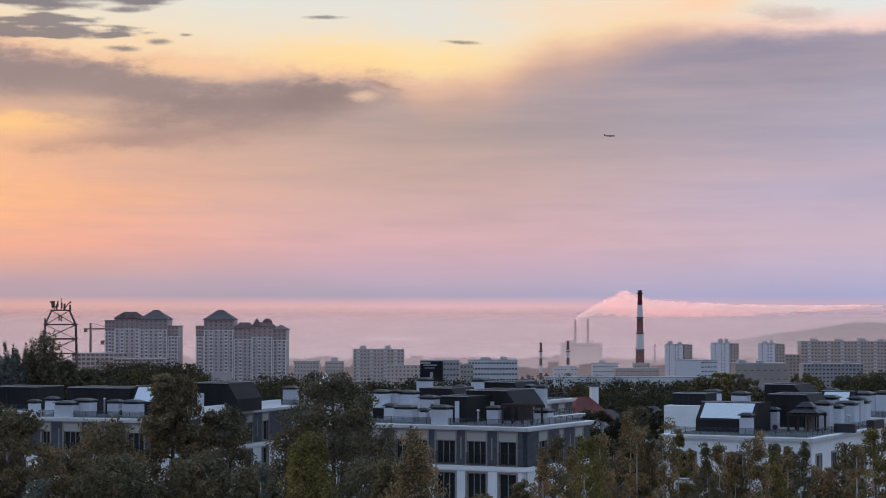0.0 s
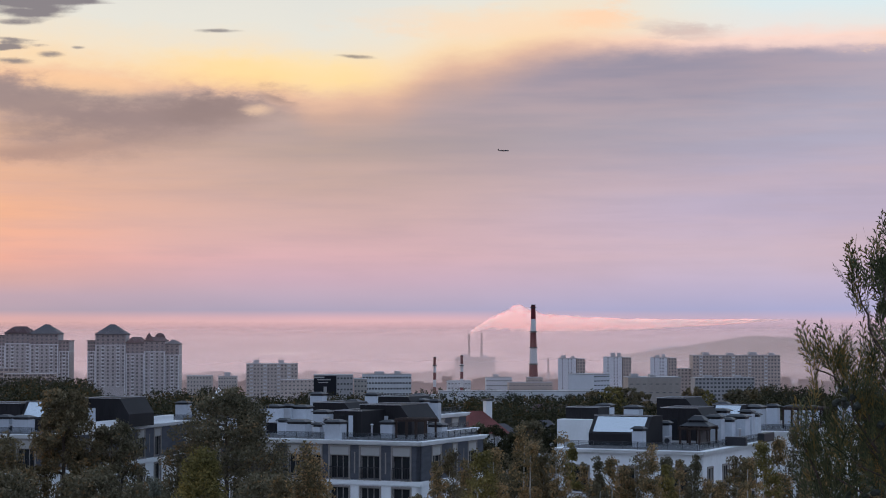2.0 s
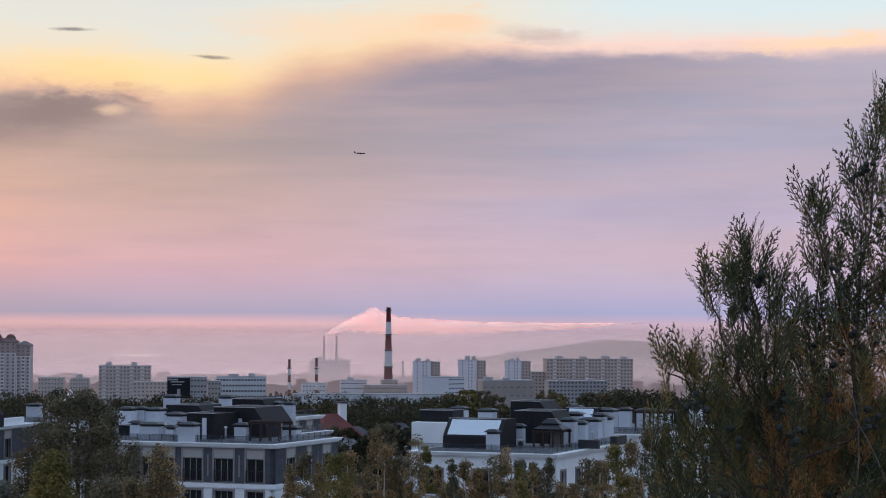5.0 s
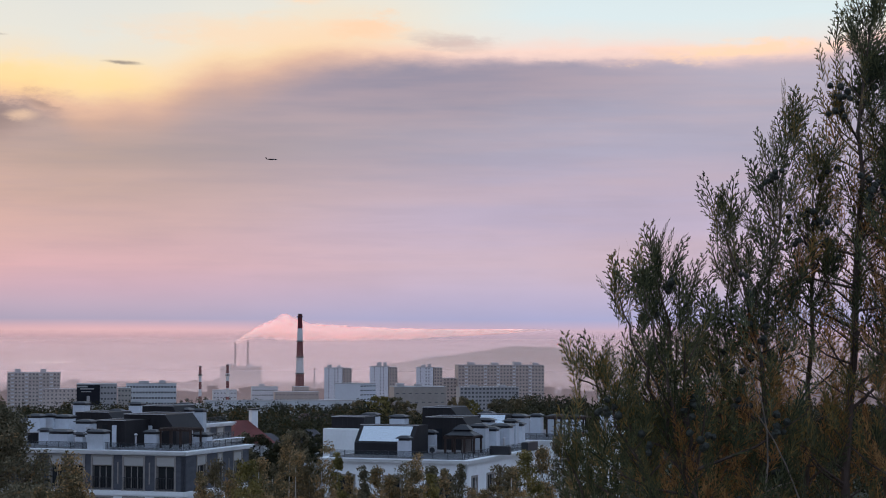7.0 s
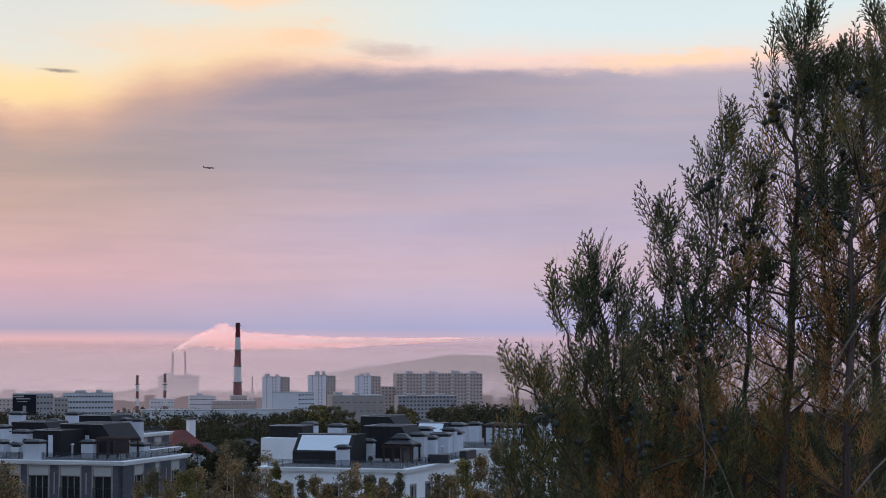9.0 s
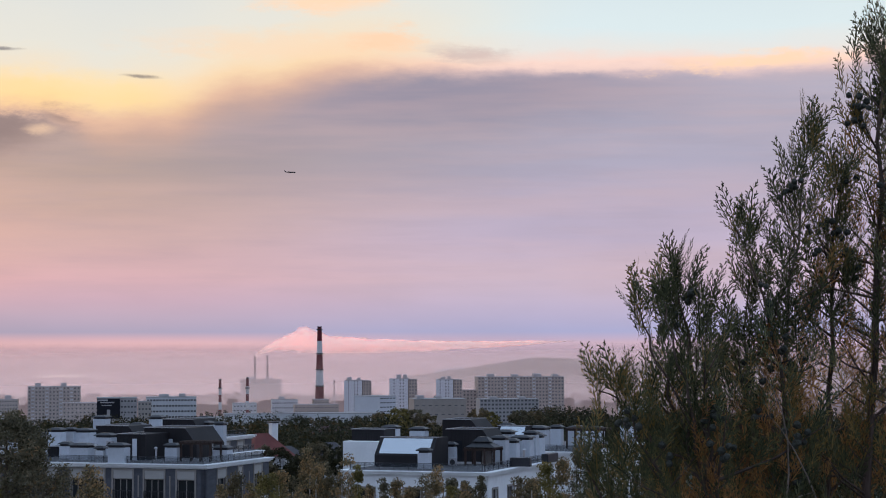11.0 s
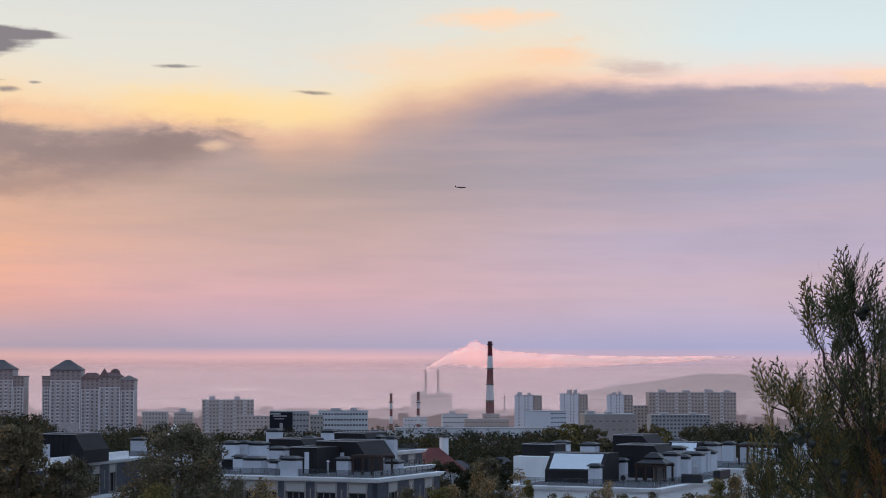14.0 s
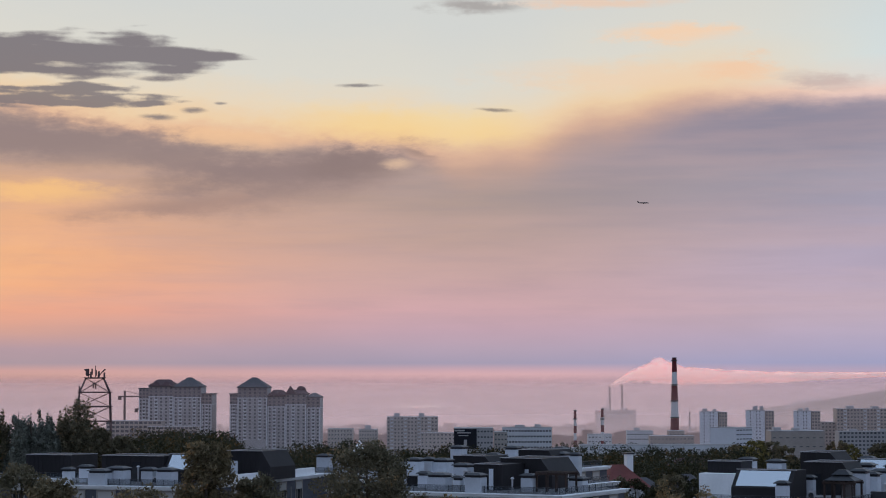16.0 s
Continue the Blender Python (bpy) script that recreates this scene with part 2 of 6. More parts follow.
def leafage(name, dark, light, autumn=None, share=0.0, rough=0.65, through=0.25, scale=0.6):
    """Leaves: each its own shade, some turned by autumn, a little light through them."""
    m = bpy.data.materials.new(name)
    m.use_nodes = True
    t = m.node_tree
    bsdf = t.nodes["Principled BSDF"]
    bsdf.inputs["Roughness"].default_value, bsdf.inputs["Specular IOR Level"].default_value = rough, 0.2
    geo = t.nodes.new("ShaderNodeNewGeometry")
    rnd = Sum(t, geo.outputs["Random Per Island"])
    c = t.nodes.new("ShaderNodeTexCoord")
    clump = grain(t, c.outputs["Object"], scale, 3.0)
    out = blend(t, (rnd * 0.3 + clump * 0.8).step(0.3, 0.8), dark + (1,), light + (1,))
    if autumn:
        out = blend(t, (rnd * 0.35 + clump).step(0.88 - share, 0.98 - share), out, autumn + (1,))
    t.links.new(out, bsdf.inputs["Base Color"])
    tl = t.nodes.new("ShaderNodeBsdfTranslucent")
    t.links.new(out, tl.inputs[0])
    mix = t.nodes.new("ShaderNodeMixShader")
    mix.inputs[0].default_value = through
    t.links.new(bsdf.outputs[0], mix.inputs[1])
    t.links.new(tl.outputs[0], mix.inputs[2])
    t.links.new(mix.outputs[0], t.nodes["Material Output"].inputs[0])
    return m


def veil(name, colour, cover, top, fade):
    """Thin sunlit haze: mostly clear, scatters the sky's light, thins out at the top (object height)."""
    m = bpy.data.materials.new(name)
    m.use_nodes = True
    t = m.node_tree
    t.nodes.remove(t.nodes["Principled BSDF"])
    c = t.nodes.new("ShaderNodeTexCoord")
    s = t.nodes.new("ShaderNodeSeparateXYZ")
    t.links.new(c.outputs["Object"], s.inputs[0])
    mp = t.nodes.new("ShaderNodeMapping")
    mp.inputs["Scale"].default_value = (0.002, 0.002, 0.012)
    t.links.new(c.outputs["Object"], mp.inputs[0])
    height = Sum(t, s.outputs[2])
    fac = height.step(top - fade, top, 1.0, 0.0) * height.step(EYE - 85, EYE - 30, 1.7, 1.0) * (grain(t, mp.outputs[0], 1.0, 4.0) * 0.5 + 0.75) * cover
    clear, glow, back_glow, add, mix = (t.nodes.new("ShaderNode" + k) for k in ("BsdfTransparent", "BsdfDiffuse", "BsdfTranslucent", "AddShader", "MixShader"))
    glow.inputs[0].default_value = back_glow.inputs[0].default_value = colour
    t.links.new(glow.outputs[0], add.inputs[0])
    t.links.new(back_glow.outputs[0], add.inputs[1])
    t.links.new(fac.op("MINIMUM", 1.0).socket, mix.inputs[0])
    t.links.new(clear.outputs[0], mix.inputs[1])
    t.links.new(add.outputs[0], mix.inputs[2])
    t.links.new(mix.outputs[0], t.nodes["Material Output"].inputs[0])
    return m


GREY_BRICK = material("grey_brick", (0.095, 0.098, 0.115), 0.85, vary=0.25, scale=0.5, dirt=0.2, bump=0.3, bump_scale=6, stretch=(1, 1, 4))
WHITE_STONE = material("white_render", (0.84, 0.85, 0.86), 0.8, vary=0.08, scale=0.4, dirt=0.25, dirt_colour=(0.4, 0.4, 0.4, 1))
DARK_CLAD = material("dark_cladding", (0.02, 0.018, 0.02), 0.7, vary=0.3, scale=0.6, stretch=(1, 1, 0.2))
VENT_PAINT = material("vent_paint", (0.56, 0.59, 0.64), 0.6, vary=0.12, scale=0.9, dirt=0.3, dirt_colour=(0.25, 0.25, 0.27, 1), random_value=0.12)
DARK_METAL = material("dark_metal", (0.03, 0.03, 0.035), 0.45, 0.3, vary=0.3, scale=2)
ROOF_DECK = material("roof_deck", (0.18, 0.18, 0.19), 0.9, vary=0.3, scale=0.3, dirt=0.3)
TAUPE = material("window_surround", (0.3, 0.27, 0.25), 0.75, vary=0.12, scale=1.0)
PANEL_WHITE = material("pale_panel", (0.58, 0.58, 0.6), 0.85, vary=0.12, scale=0.06, dirt=0.35, dirt_colour=(0.3, 0.28, 0.28, 1))
PANEL_GREY = material("grey_panel", (0.38, 0.36, 0.36), 0.85, vary=0.15, scale=0.06, dirt=0.4, dirt_colour=(0.2, 0.19, 0.18, 1))
PANEL_BEIGE = material("beige_panel", (0.36, 0.31, 0.28), 0.85, vary=0.15, scale=0.06, dirt=0.4, dirt_colour=(0.22, 0.19, 0.18, 1))
RED_ROOF = material("red_roof", (0.16, 0.05, 0.045), 0.8, vary=0.25, scale=0.6, dirt=0.3)
BROWN_ROOF = material("brown_roof", (0.075, 0.04, 0.045), 0.8, vary=0.25, scale=0.6, dirt=0.2)
SLATE_ROOF = material("slate_roof", (0.075, 0.07, 0.078), 0.7, vary=0.2, scale=0.4, dirt=0.2)
CHIM_RED = material("chimney_red", (0.135, 0.02, 0.026), 0.75, vary=0.2, scale=0.08, dirt=0.25, stretch=(1, 1, 0.3))
CHIM_WHITE = material("chimney_white", (0.62, 0.6, 0.6), 0.75, vary=0.12, scale=0.08, dirt=0.3, dirt_colour=(0.3, 0.27, 0.27, 1), stretch=(1, 1, 0.3))
CHIM_GREY = material("chimney_grey", (0.07, 0.055, 0.06), 0.85, vary=0.15, scale=0.1)
STEEL = material("lattice_steel", (0.15, 0.1, 0.1), 0.6, 0.5, vary=0.3, scale=1)
EARTH = material("ground_cover", (0.055, 0.06, 0.035), 0.95, vary=0.3, scale=0.012, dirt=0.4, dirt_colour=(0.1, 0.085, 0.06, 1))
BARK = material("bark", (0.11, 0.085, 0.065), 0.9, vary=0.4, scale=6, bump=0.6, bump_scale=30, stretch=(1, 1, 0.3))
BIRCH_BARK = material("birch_bark", (0.55, 0.52, 0.48), 0.8, vary=0.35, scale=4, dirt=0.6, dirt_colour=(0.05, 0.045, 0.04, 1), stretch=(1, 1, 3))
GLASS = bpy.data.materials.new("window_glass")
GLASS.use_nodes = True
_b = GLASS.node_tree.nodes["Principled BSDF"]
_b.inputs["Base Color"].default_value, _b.inputs["Roughness"].default_value = (0.02, 0.022, 0.026, 1), 0.08
SKYLIGHT = bpy.data.materials.new("skylight_glass")
SKYLIGHT.use_nodes = True
_b = SKYLIGHT.node_tree.nodes["Principled BSDF"]
_b.inputs["Base Color"].default_value, _b.inputs["Roughness"].default_value, _b.inputs["Metallic"].default_value = (0.55, 0.58, 0.62, 1), 0.22, 0.9


# ---- mesh helpers ----
def part(name, bm, mat, parent=None, label="", m=None):
    """Links a bmesh as one mesh object, under its thing."""
    me = bpy.data.meshes.new(name)
    bm.to_mesh(me)
    bm.free()
    me.materials.append(mat)
    ob = new(name, me)
    if parent:
        ob.parent = parent
    if m is not None:
        ob.matrix_basis = m
    if label:
        ob["label"] = label
    return ob


def thing(name, m, label, category, group="", kind=""):
    ob = new(name)
    ob.matrix_basis = m
    return tagged(ob, label, category, group, kind)


def add_box(bm, x0, x1, y0, y1, z0, z1, bevel=0.0):
    vs = [bm.verts.new(p) for p in ((x0, y0, z0), (x1, y0, z0), (x1, y1, z0), (x0, y1, z0), (x0, y0, z1), (x1, y0, z1), (x1, y1, z1), (x0, y1, z1))]
    fs = [bm.faces.new([vs[i] for i in q]) for q in ((3, 2, 1, 0), (4, 5, 6, 7), (0, 1, 5, 4), (1, 2, 6, 5), (2, 3, 7, 6), (3, 0, 4, 7))]
    if bevel:
        bmesh.ops.bevel(bm, geom=list({e for f in fs for e in f.edges}), offset=bevel, segments=1, affect="EDGES")
    return bm


def box(x0, x1, y0, y1, z0, z1, bevel=0.0):
    return add_box(bmesh.new(), x0, x1, y0, y1, z0, z1, bevel)


def tube(rings, sides=16, caps=True):
    """A round body along z or any line: rings of (centre, radius)."""
    bm = bmesh.new()
    add_tube(bm, rings, sides, caps)
    return bm


def add_tube(bm, rings, sides=16, caps=True):
    loops = []
    pts = [Vector(c) for c, _ in rings]
    for i, (c, r) in enumerate(rings):
        way = (pts[min(i + 1, len(pts) - 1)] - pts[max(i - 1, 0)]).normalized()
        side = way.cross(Vector((0, 1, 0)) if abs(way.y) < 0.9 else Vector((1, 0, 0))).normalized()
        up = side.cross(way)
        loops.append([bm.verts.new(pts[i] + (side * math.cos(a) + up * math.sin(a)) * r) for a in (2 * math.pi * k / sides for k in range(sides))])
    for a, b in zip(loops, loops[1:]):
        for k in range(sides):
            bm.faces.new((a[k], a[(k + 1) % sides], b[(k + 1) % sides], b[k]))
    if caps:
        bm.faces.new(loops[0][::-1])
        bm.faces.new(loops[-1])
    return bm


def raw_mesh(name, verts, faces, mat, parent=None, smooth=False):
    """A mesh from numpy arrays: verts n x 3, faces m x 3 or m x 4."""
    me = bpy.data.meshes.new(name)
    k = faces.shape[1]
    me.vertices.add(len(verts))
    me.vertices.foreach_set("co", verts.astype(np.float32).ravel())
    me.loops.add(faces.size)
    me.loops.foreach_set("vertex_index", faces.astype(np.int32).ravel())
    me.polygons.add(len(faces))
    me.polygons.foreach_set("loop_start", np.arange(len(faces), dtype=np.int32) * k)
    me.update(calc_edges=True)
    me.validate()
    if smooth:
        me.polygons.foreach_set("use_smooth", np.ones(len(faces), dtype=bool))
    me.materials.append(mat)
    ob = new(name, me)
    if parent:
        ob.parent = parent
    return ob


# ---- ground: falls away from the terrace towards the plain ----
DROPS = [(0, -12.0), (60, -14.5), (184, -18.5), (330, -24.0), (600, -34.0), (1200, -52.0), (1850, -68.0), (3000, -88.0), (4950, -104.0)]


def ground_z(x, y):
    d = math.hypot(x, y)
    return EYE + float(np.interp(d, [a for a, _ in DROPS], [b for _, b in DROPS]))


def build_ground():
    dist = [0.0] + [4 * 1.13 ** i for i in range(59)]
    dist = [d for d in dist if d < 4950] + [4950.0]
    verts, faces, n = [], [], 96
    for d in dist:
        for k in range(n):
            a = 2 * math.pi * k / n
            x, y = d * math.sin(a), d * math.cos(a)
            verts.append((x, y, ground_z(x, y) + noise.noise(Vector((x * 0.02, y * 0.02, 0))) * min(0.5, d * 0.004)))
    for i in range(len(dist) - 1):
        for k in range(n):
            a, b = i * n + k, i * n + (k + 1) % n
            faces.append((a, b, b + n, a + n))
    ob = raw_mesh("ground", np.array(verts), np.array(faces), EARTH, smooth=True)
    tagged(ob, "dark green and brown ground falling away to a hazy plain", "ground", kind="structure")


build_ground()


def haze_sheet(radius, top, fade, cover, colour):
    """An upright curved sheet of thin haze across the view."""
    verts, faces, n = [], [], 48
    for k in range(n + 1):
        a = radians(-40 + 80 * k / n)
        for z in (EYE - 140, top):
            verts.append((radius * math.sin(a), radius * math.cos(a), z))
    for k in range(n):
        faces.append((2 * k, 2 * k + 2, 2 * k + 3, 2 * k + 1))
    ob = raw_mesh("haze", np.array(verts), np.array(faces), veil("haze", colour, cover, top, fade))
    tagged(ob, "thin pink evening haze lying over the plain", "haze", kind="structure")


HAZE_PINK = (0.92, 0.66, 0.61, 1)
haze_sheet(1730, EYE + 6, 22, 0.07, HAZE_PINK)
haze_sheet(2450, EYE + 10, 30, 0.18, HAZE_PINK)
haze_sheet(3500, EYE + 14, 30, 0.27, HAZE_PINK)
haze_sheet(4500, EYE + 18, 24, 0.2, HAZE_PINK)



# ---- town houses in the middle distance ----
def holed_wall(length, z0, z1, holes, thick=0.35):
    """A wall along x from 0, face at y = 0; holes of (x0, x1, z0, z1) go through it."""
    xs = sorted({0.0, length, *[h[0] for h in holes], *[h[1] for h in holes]})
    zs = sorted({z0, z1, *[max(z0, h[2]) for h in holes], *[min(z1, h[3]) for h in holes]})
    bm = bmesh.new()
    for a, b in zip(xs, xs[1:]):
        for c, d in zip(zs, zs[1:]):
            mx, mz = (a + b) / 2, (c + d) / 2
            if not any(h[0] < mx < h[1] and h[2] < mz < h[3] for h in holes):
                add_box(bm, a, b, 0, thick, c, d)
    bmesh.ops.remove_doubles(bm, verts=bm.verts, dist=0.001)
    return bm


def frame_bars(w, h, n, bar=0.07, depth=0.08):
    """A window's sash: an outer frame and n - 1 uprights and a high rail."""
    bm = bmesh.new()
    add_box(bm, -w / 2, w / 2, 0, depth, 0, bar)
    add_box(bm, -w / 2, w / 2, 0, depth, h - bar, h)
    for i in range(n + 1):
        x = -w / 2 + bar / 2 + (w - bar) * i / n
        add_box(bm, x - bar / 2, x + bar / 2, 0.002, depth - 0.002, bar, h - bar)
    return bm


def house_window(house, base, x, w, z0, z1, shutter, rail):
    """A tall window in its opening: surround, sash, pane, a roller-shutter box above, sometimes a rail."""
    h = z1 - z0
    bm = bmesh.new()
    b, top = 0.16, z1 - z0 + (0.75 if shutter else 0.0)
    add_box(bm, -w / 2 - b, -w / 2, -0.07, 0.1, -0.06, top + b)
    add_box(bm, w / 2, w / 2 + b, -0.07, 0.1, -0.06, top + b)
    add_box(bm, -w / 2, w / 2, -0.068, 0.1, top, top + b)
    add_box(bm, -w / 2 - b - 0.06, w / 2 + b + 0.06, -0.12, 0.1, -0.16, -0.06)
    win = part("window", bm, TAUPE, house, "tall window with taupe surround", base @ Matrix.Translation((x, 0, z0)))
    part("window_frame", frame_bars(w, h, 3 if w > 1.7 else 2), TAUPE, win, m=Matrix.Translation((0, 0.14, 0)))
    part("pane", box(-w / 2, w / 2, 0.2, 0.23, 0, h), GLASS, win)
    if shutter:
        part("shutter_box", box(-w / 2, w / 2, -0.03, 0.22, h, top, 0.02), SHUTTER, win, "pale roller-shutter box")
    if rail:
        bm = bmesh.new()
        add_box(bm, -w / 2, w / 2, -0.2, -0.16, 0.98, 1.03)
        add_box(bm, -w / 2, w / 2, -0.2, -0.16, 0.05, 0.1)
        for i in range(12):
            xx = -w / 2 + w * i / 11
            add_box(bm, xx - 0.015, xx + 0.015, -0.195, -0.165, 0.1, 0.98)
        part("rail", bm, DARK_METAL, win, "thin black balcony rail")


def vent(house, x, y, w, top, deck, d=None):
    """A rendered ventilation stack with a dark flared hat on short legs."""
    h = top - deck
    d = d or w * 0.8
    m = house.matrix_basis.inverted() @ pose(x, y, deck, 0, 0, house_turn(house))
    stack = part("vent_shaft", box(-w / 2, w / 2, -d / 2, d / 2, 0, h - 0.42, 0.03), VENT_PAINT, house, m=m)
    bm = bmesh.new()
    add_box(bm, -w / 2 + 0.08, w / 2 - 0.08, -d / 2 + 0.08, d / 2 - 0.08, h - 0.42, h - 0.25)
    a, b = w / 2 + 0.12, d / 2 + 0.12
    lo = [bm.verts.new(p) for p in ((-a, -b, h - 0.25), (a, -b, h - 0.25), (a, b, h - 0.25), (-a, b, h - 0.25))]
    mid = [bm.verts.new(p) for p in ((-a, -b, h - 0.19), (a, -b, h - 0.19), (a, b, h - 0.19), (-a, b, h - 0.19))]
    hi = [bm.verts.new(p) for p in ((-a * 0.5, -b * 0.5, h), (a * 0.5, -b * 0.5, h), (a * 0.5, b * 0.5, h), (-a * 0.5, b * 0.5, h))]
    for lower, upper in ((lo, mid), (mid, hi)):
        for i in range(4):
            bm.faces.new((lower[i], lower[(i + 1) % 4], upper[(i + 1) % 4], upper[i]))
    bm.faces.new(lo[::-1])
    bm.faces.new(hi)
    part("vent_hat", bm, DARK_METAL, stack, "dark flared metal hat")


def roof_pipe(house, x, y, deck, h):
    """A thin flue with a cowl."""
    m = house.matrix_basis.inverted() @ Matrix.Translation((x, y, deck))
    part("flue", tube([((0, 0, 0), 0.09), ((0, 0, h), 0.09), ((0, 0, h + 0.02), 0.2), ((0, 0, h + 0.16), 0.05)], 8), PALE_METAL, house, m=m)


def cooling_unit(house, x, y, deck):
    m = house.matrix_basis.inverted() @ pose(x, y, deck, 0, 0, house_turn(house))
    unit = part("cooling_unit", box(-0.32, 0.32, -0.15, 0.15, 0.08, 0.8, 0.02), PALE_METAL, house, "pale outdoor cooling unit", m)
    for z in (0.44,):
        part("fan_grille", tube([((0, -0.18, z), 0.22), ((0, -0.151, z), 0.24)], 16), DARK_METAL, unit)


def house_turn(house):
    return math.degrees(house.matrix_basis.to_euler().z)


def penthouse(house, x, y, w, d, base_z, top, slope=0.0, doors=()):
    """A dark clad roof storey, one end sloping; doors: (x, width, height, kind)."""
    h = top - base_z
    m = house.matrix_basis.inverted() @ pose(x, y, base_z, 0, 0, house_turn(house))
    bm = bmesh.new()
    s = slope
    low = [bm.verts.new(p) for p in ((-w / 2, 0, 0), (w / 2, 0, 0), (w / 2, d, 0), (-w / 2, d, 0))]
    eave = [bm.verts.new(p) for p in ((-w / 2, 0, h), (w / 2, 0, h * 0.45 if s else h), (w / 2, d, h * 0.45 if s else h), (-w / 2, d, h))]
    if s:
        r0, r1 = bm.verts.new((w / 2 - s, 0, h)), bm.verts.new((w / 2 - s, d, h))
        bm.faces.new((low[0], low[1], eave[1], r0, eave[0]))
        bm.faces.new((low[2], low[3], eave[3], r1, eave[2]))
        bm.faces.new((eave[0], r0, r1, eave[3]))
        bm.faces.new((r0, eave[1], eave[2], r1))
    else:
        bm.faces.new((low[0], low[1], eave[1], eave[0]))
        bm.faces.new((low[2], low[3], eave[3], eave[2]))
        bm.faces.new(eave)
    bm.faces.new((low[1], low[2], eave[2], eave[1]))
    bm.faces.new((low[3], low[0], eave[0], eave[3]))
    ob = part("penthouse", bm, DARK_CLAD, house, "dark clad roof storey", m)
    rim = box(-w / 2 - 0.05, w / 2 - s + 0.05, -0.05, 0.08, h + 0.004, h + 0.06)
    add_box(rim, -w / 2 - 0.05, w / 2 - s + 0.05, d - 0.08, d + 0.05, h + 0.004, h + 0.06)
    add_box(rim, -w / 2 - 0.05, -w / 2 + 0.08, 0.081, d - 0.081, h + 0.004, h + 0.06)
    part("coping", rim, PALE_METAL, ob, "thin pale metal coping")
    seams = int((w - s) / 0.55)
    bm = bmesh.new()
    for i in range(1, seams):
        xx = -w / 2 + i * 0.55
        add_box(bm, xx - 0.02, xx + 0.02, -0.035, -0.004, 0.02, h - 0.05)
    tagged(part("cladding_seam", bm, DARK_CLAD, ob), kind="stuff")
    for dx_, dw, dh, pale in doors:
        part("door", box(dx_ - dw / 2, dx_ + dw / 2, -0.06, -0.002, 0.05, dh, 0.01), VENT_PAINT if pale else GLASS, ob, "roof terrace door")


def pergola(house, x, y, w, d, base_z, h, roofed=False):
    m = house.matrix_basis.inverted() @ pose(x, y, base_z, 0, 0, house_turn(house))
    bm = bmesh.new()
    add_box(bm, -w / 2 - 0.15, w / 2 + 0.15, -0.15, 0.0, h - 0.18, h)
    add_box(bm, -w / 2 - 0.15, w / 2 + 0.15, d, d + 0.15, h - 0.18, h)
    top = part("pergola", bm, DARK_TIMBER, house, "dark timber pergola", m)
    n = int(w / 0.4)
    for i in range(n + 1):
        xx = -w / 2 + w * i / n
        part("rafter", box(xx - 0.04, xx + 0.04, -0.3, d + 0.3, h + 0.003, h + 0.12), DARK_TIMBER, top)
    for px in (-w / 2, -w / 6, w / 6, w / 2):
        for py in (0.0, d):
            part("post", box(px - 0.08, px + 0.08, py - 0.07, py + 0.07, 0, h - 0.18), DARK_TIMBER, top)
    if roofed:
        bm = bmesh.new()
        for z0, z1, a in ((h + 0.12, h + 0.55, 0.42), (h + 0.6, h + 1.0, 0.25)):
            lo = [bm.verts.new((sx * w * a * 1.25, d / 2 + sy * d * a * 1.25, z0)) for sx, sy in ((-1, -1), (1, -1), (1, 1), (-1, 1))]
            hi = [bm.verts.new((sx * w * a * 0.55, d / 2 + sy * d * a * 0.55, z1)) for sx, sy in ((-1, -1), (1, -1), (1, 1), (-1, 1))]
            for i in range(4):
                bm.faces.new((lo[i], lo[(i + 1) % 4], hi[(i + 1) % 4], hi[i]))
            bm.faces.new(hi)
            bm.faces.new(lo[::-1])
        part("pavilion_cap", bm, DARK_METAL, top)
        part("screen", box(-w / 6, w / 6, d - 0.1, d - 0.02, 0.0, h - 0.2), TAUPE, top)


def glass_rail(house, base, x0, x1, z):
    """Roof-edge rail: posts, a slim handrail and clear panes."""
    bm = bmesh.new()
    add_box(bm, x0, x1, 0.28, 0.33, z + 0.6, z + 0.64)
    n = max(1, int((x1 - x0) / 1.2))
    for i in range(n + 1):
        x = x0 + (x1 - x0) * i / n
        add_box(bm, x - 0.02, x + 0.02, 0.285, 0.325, z, z + 0.6)
    rail = part("roof_rail", bm, DARK_METAL, house, "slim dark roof rail with smoked glass", base)
    part("rail_glass", box(x0, x1, 0.3, 0.31, z + 0.06, z + 0.57), SMOKED, rail)


